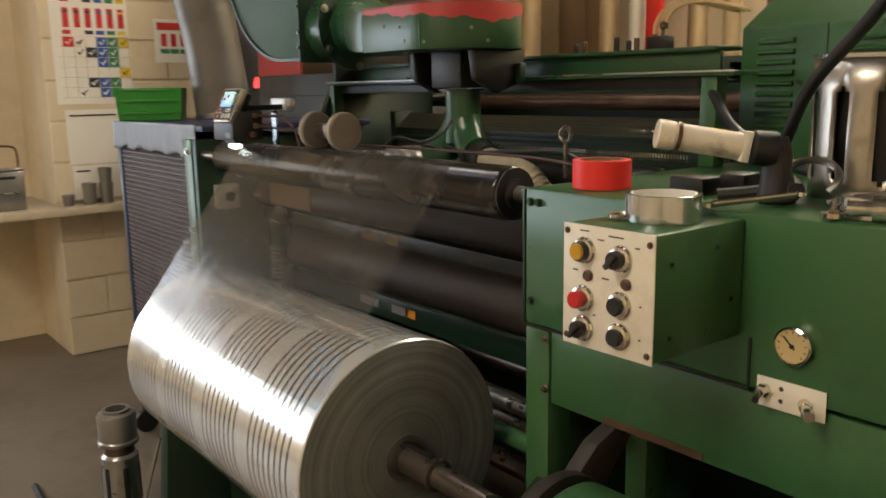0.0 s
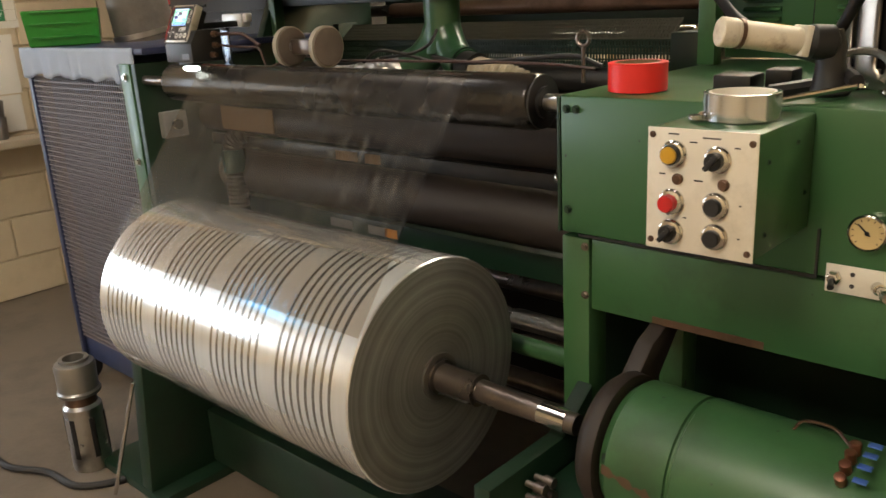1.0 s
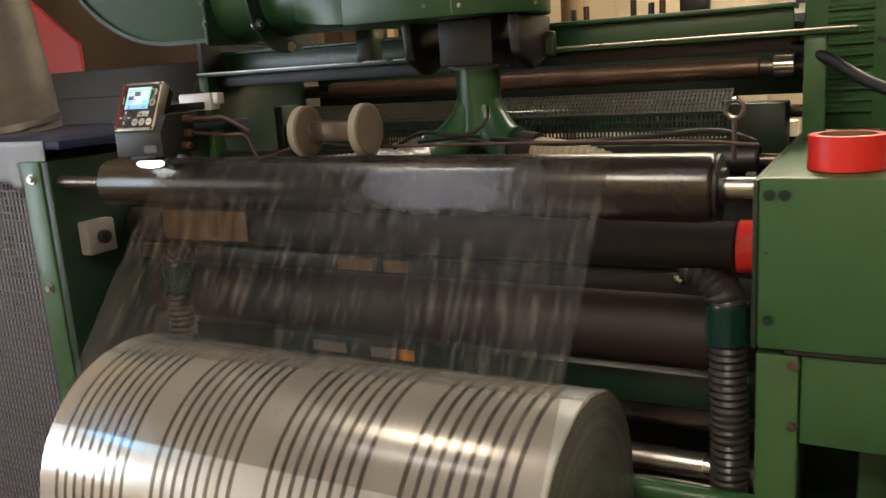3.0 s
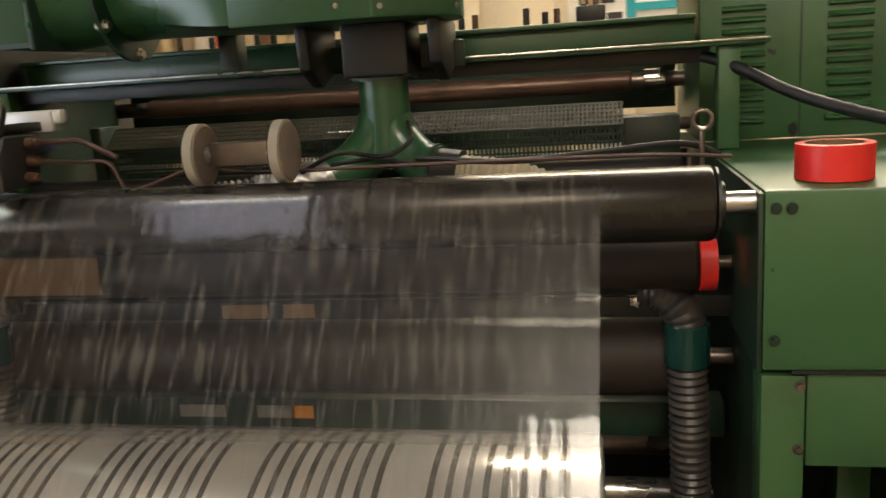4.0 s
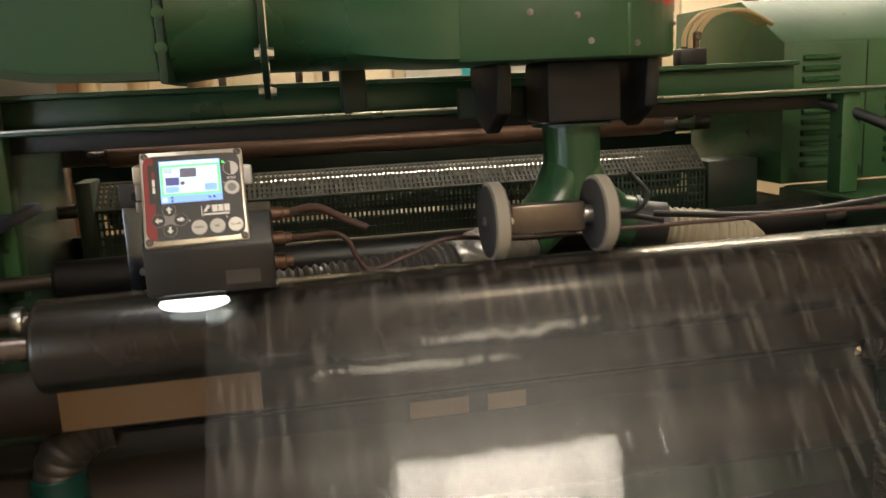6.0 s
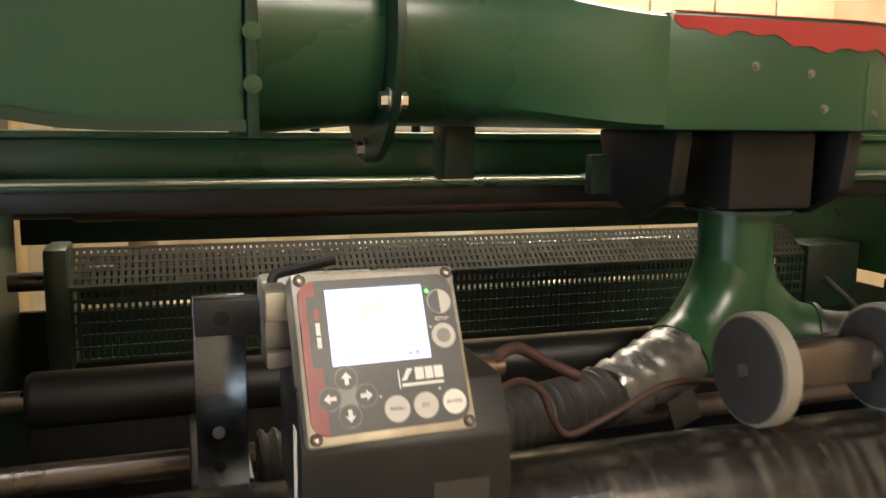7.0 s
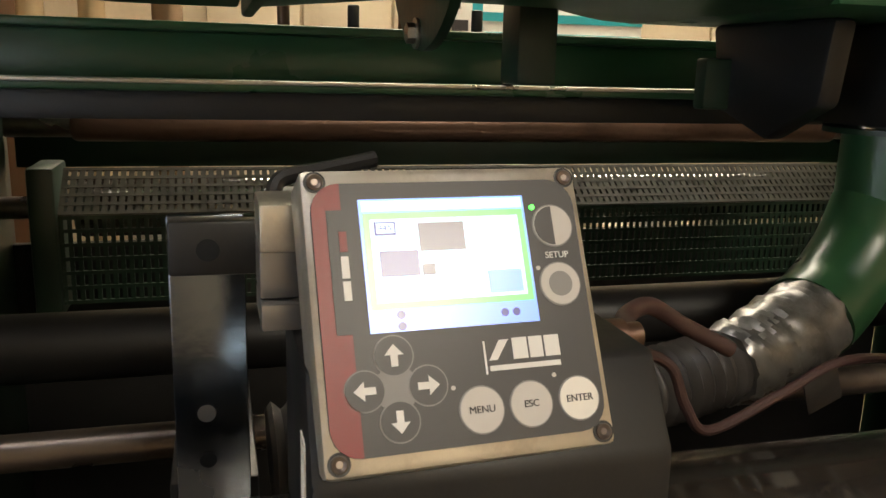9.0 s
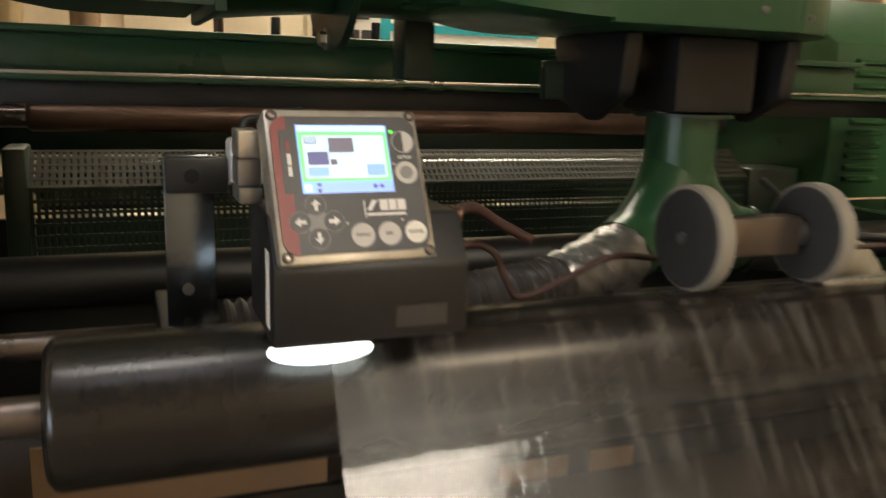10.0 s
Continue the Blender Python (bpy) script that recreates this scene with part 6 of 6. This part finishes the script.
solo("floor_cable", tube([(SX - 0.4, SY - 0.2, FLOOR + 0.012), (SX - 0.2, SY - 0.2, FLOOR + 0.012), (SX - 0.05, SY - 0.13, FLOOR + 0.012), (SX + 0.12, SY - 0.1, FLOOR + 0.012), (SX + 0.2, SY + 0.05, FLOOR + 0.012), (SX + 0.12, SY + 0.2, FLOOR + 0.03)], 0.012, seg=10), RUBBER, "black rubber cable looped on the floor", "cable")

# ---------------------------------------------------------------- far side of the hall
for x, r, h, m in ((-2.66, 0.065, 2.5, BOARD), (-1.93, 0.06, 2.5, BOARD), (-1.7, 0.05, 2.4, PAPER), (-1.25, 0.05, 2.5, BOARD), (-1.03, 0.05, 2.5, BOARD), (-0.75, 0.06, 2.3, CARDBOARD)):
    solo("upright_core", lathe([(0, r), (h, r), (h, r * 0.85), (0.02, r * 0.85)], (x, 3.25, FLOOR), (x, 3.25, 9), 24), m, "tall cardboard core standing against the rear wall", "core", "upright cores")
rack = thing("board_stack", (-2.2, 3.5, FLOOR), "tall brown boards leaning on the rear wall", "boards")
for k, (x0, x1) in enumerate(((-2.95, -2.75), (-2.56, -2.3), (-2.29, -2.02), (-1.86, -1.76), (-1.45, -1.32))):
    part("board", box(x0, x1, 3.42 + 0.02 * (k % 2), 3.45 + 0.02 * (k % 2), FLOOR, 2.6 + 0.1 * (k % 3), 0.004), (BOARD, CARDBOARD, CARDBOARD)[k % 3], rack)
for k in range(9):
    x = -0.6 + k * 0.42
    solo("wall_panel", box(x, x + 0.405, YB - 0.02, YB - 0.001, FLOOR, 2.9, 0.004), CREAM, "cream sheet panel on the rear wall", "panel", "wall panels")
solo("red_board", box(-1.6, -1.475, 3.2, 3.22, FLOOR, 2.6, 0.003), RED_TAPE, "tall bright red board among the cores", "board")
sign = thing("wall_sign", (0.9, 3.55, 1.62), "white sign with teal bands on the rear wall", "sign")
part("board", box(0.3, 1.5, 3.55, 3.5795, 1.6, 2.05, 0.002), PAPER, sign)
for z in (1.72, 1.81):
    part("teal_band", box(0.66, 1.5, 3.545, 3.55, z, z + 0.04, 0), TEAL_SIGN, sign, smooth=False)
part("teal_band", box(0.61, 0.66, 3.545, 3.55, 1.62, 2.03, 0), TEAL_SIGN, sign, smooth=False)
for x0, x1, z0, z1 in ((0.36, 0.46, 1.86, 1.92), (0.475, 0.55, 1.86, 1.92), (0.36, 0.44, 1.76, 1.81), (0.45, 0.5, 1.76, 1.81), (0.51, 0.59, 1.76, 1.81)):
    part("lettering_bar", box(x0, x1, 3.546, 3.55, z0, z1, 0), DARK_INK, sign, smooth=False)

rm = thing("red_machine_part", (-2.1, 0.95, FLOOR), "red painted panel on a black post with a small red lamp", "machine panel")
part("panel", prism([(-2.33, 1.57), (-1.9, 1.57), (-1.9, 1.73), (-2.2, 1.95), (-2.33, 2.1)], "y", 0.94, 0.955), RED, rm)
part("warning_lamp", lathe([(0, 0.022), (0.035, 0.02), (0.055, 0.008)], (-2.36, 0.945, 1.57), (-2.36, 0.945, 3), 16), LED_RED, rm)
part("shelf_bracket", box(-2.46, -1.9, 0.92, 0.98, 1.56, 1.5695, 0.002), BLACK, rm)
part("post", box(-2.12, -2.08, 0.93, 0.97, FLOOR, 1.5595, 0.003), BLACK, rm)
part("back_board", box(-2.62, -2.335, 0.96, 0.975, FLOOR, 2.35, 0.003), BLACK, rm)
# Board added to cover the bright wall, its colour giving the dimness
solo("dim_wall_board", box(-2.95, -1.3, 1.5, 1.53, FLOOR, 2.7, 0.004), DIM_WALL_BROWN, "tall brown board added in place of the dim wall behind the winder", "board")
# Black block added to cover the bright wall where only dark clutter shows
dk = thing("dark_block", (-1.15, 1.0, FLOOR), "black block added in place of dark clutter behind the winder", "cabinet")
part("body", box(-1.9, -0.96, 0.72, 1.4, FLOOR, 1.62, 0.006), BLACK, dk)
part("door", box(-1.88, -0.98, 0.708, 0.7199, FLOOR + 0.05, 1.53, 0.004), BLACK, dk)
part("door_handle", box(-1.0, -0.99, 0.69, 0.7079, 1.1, 1.2, 0.003), STEEL, dk)
lit = thing("far_machine", (0.4, 1.9, FLOOR), "far machine with bright metal and small indicator lamps", "machine")
part("body", box(-0.75, 1.0, 1.4, 2.2, FLOOR, 1.184, 0.01), GREEN_SHADED, lit)
for k in range(9):
    x = -0.7 + k * 0.2 + 0.03 * math.sin(k * 2.1)
    part("paper_reel", lathe([(0, 0.02), (0, 0.07 + 0.015 * (k % 3)), (0.12, 0.07 + 0.015 * (k % 3)), (0.12, 0.02), (0, 0.02)], (x, 1.55 + 0.06 * (k % 2), 1.2), (x, 1.55 + 0.06 * (k % 2), 3), 28), (PAPER, ALU, CREAM)[k % 3], lit)
# Pale tray added so brightness shows through the guard's slots
part("pale_backing_tray", box(-0.75, 1.0, 1.38, 1.8, 1.185, 1.199, 0.004), ALU, lit)
part("white_box", box(0.1, 0.25, 1.8, 1.9, 1.2, 1.4, 0.004), PAPER, lit)
part("indicator", rod((0.18, 1.7999, 1.35), (0.18, 1.79, 1.35), 0.008, seg=12), LED_RED, lit)
part("indicator", rod((0.205, 1.7999, 1.35), (0.205, 1.79, 1.35), 0.008, seg=12), LED_GREEN, lit)

# ---------------------------------------------------------------- block work of the left wall
bw, bh, jt = 0.44, 0.215, 0.01
blocks = {}
for r in range(12):
    off = -bw / 2 if r % 2 else 0.0
    for c in range(5):
        y0, y1 = max(0.05, 0.05 + off + c * bw), min(0.05 + off + (c + 1) * bw - jt, 1.9)
        if y1 - y0 < 0.05:
            continue
        w = round(y1 - y0, 3)
        if w not in blocks:
            bm = box(-0.006, 0.014, 0, w, 0, bh - jt, 0.004)
            me = bpy.data.meshes.new("block")
            bm.to_mesh(me)
            bm.free()
            me.materials.append(CREAM)
            blocks[w] = me
        ob = new("block", blocks[w])
        ob.parent = wall_left
        ob.location = (XL - 0.014, y0, FLOOR + 0.004 + r * bh)


def motions():
    """The roll and its shaft turn as the film winds on."""
    walk(roll, [(0.5 * k, pose(0, AY, AZ, 78 * k, 0, 0)) for k in range(21)])
    walk(idler, [(0.1 * k, pose(-0.045, 0, 1.35, 73.6 * k, 0, 0)) for k in range(101)])


motions()
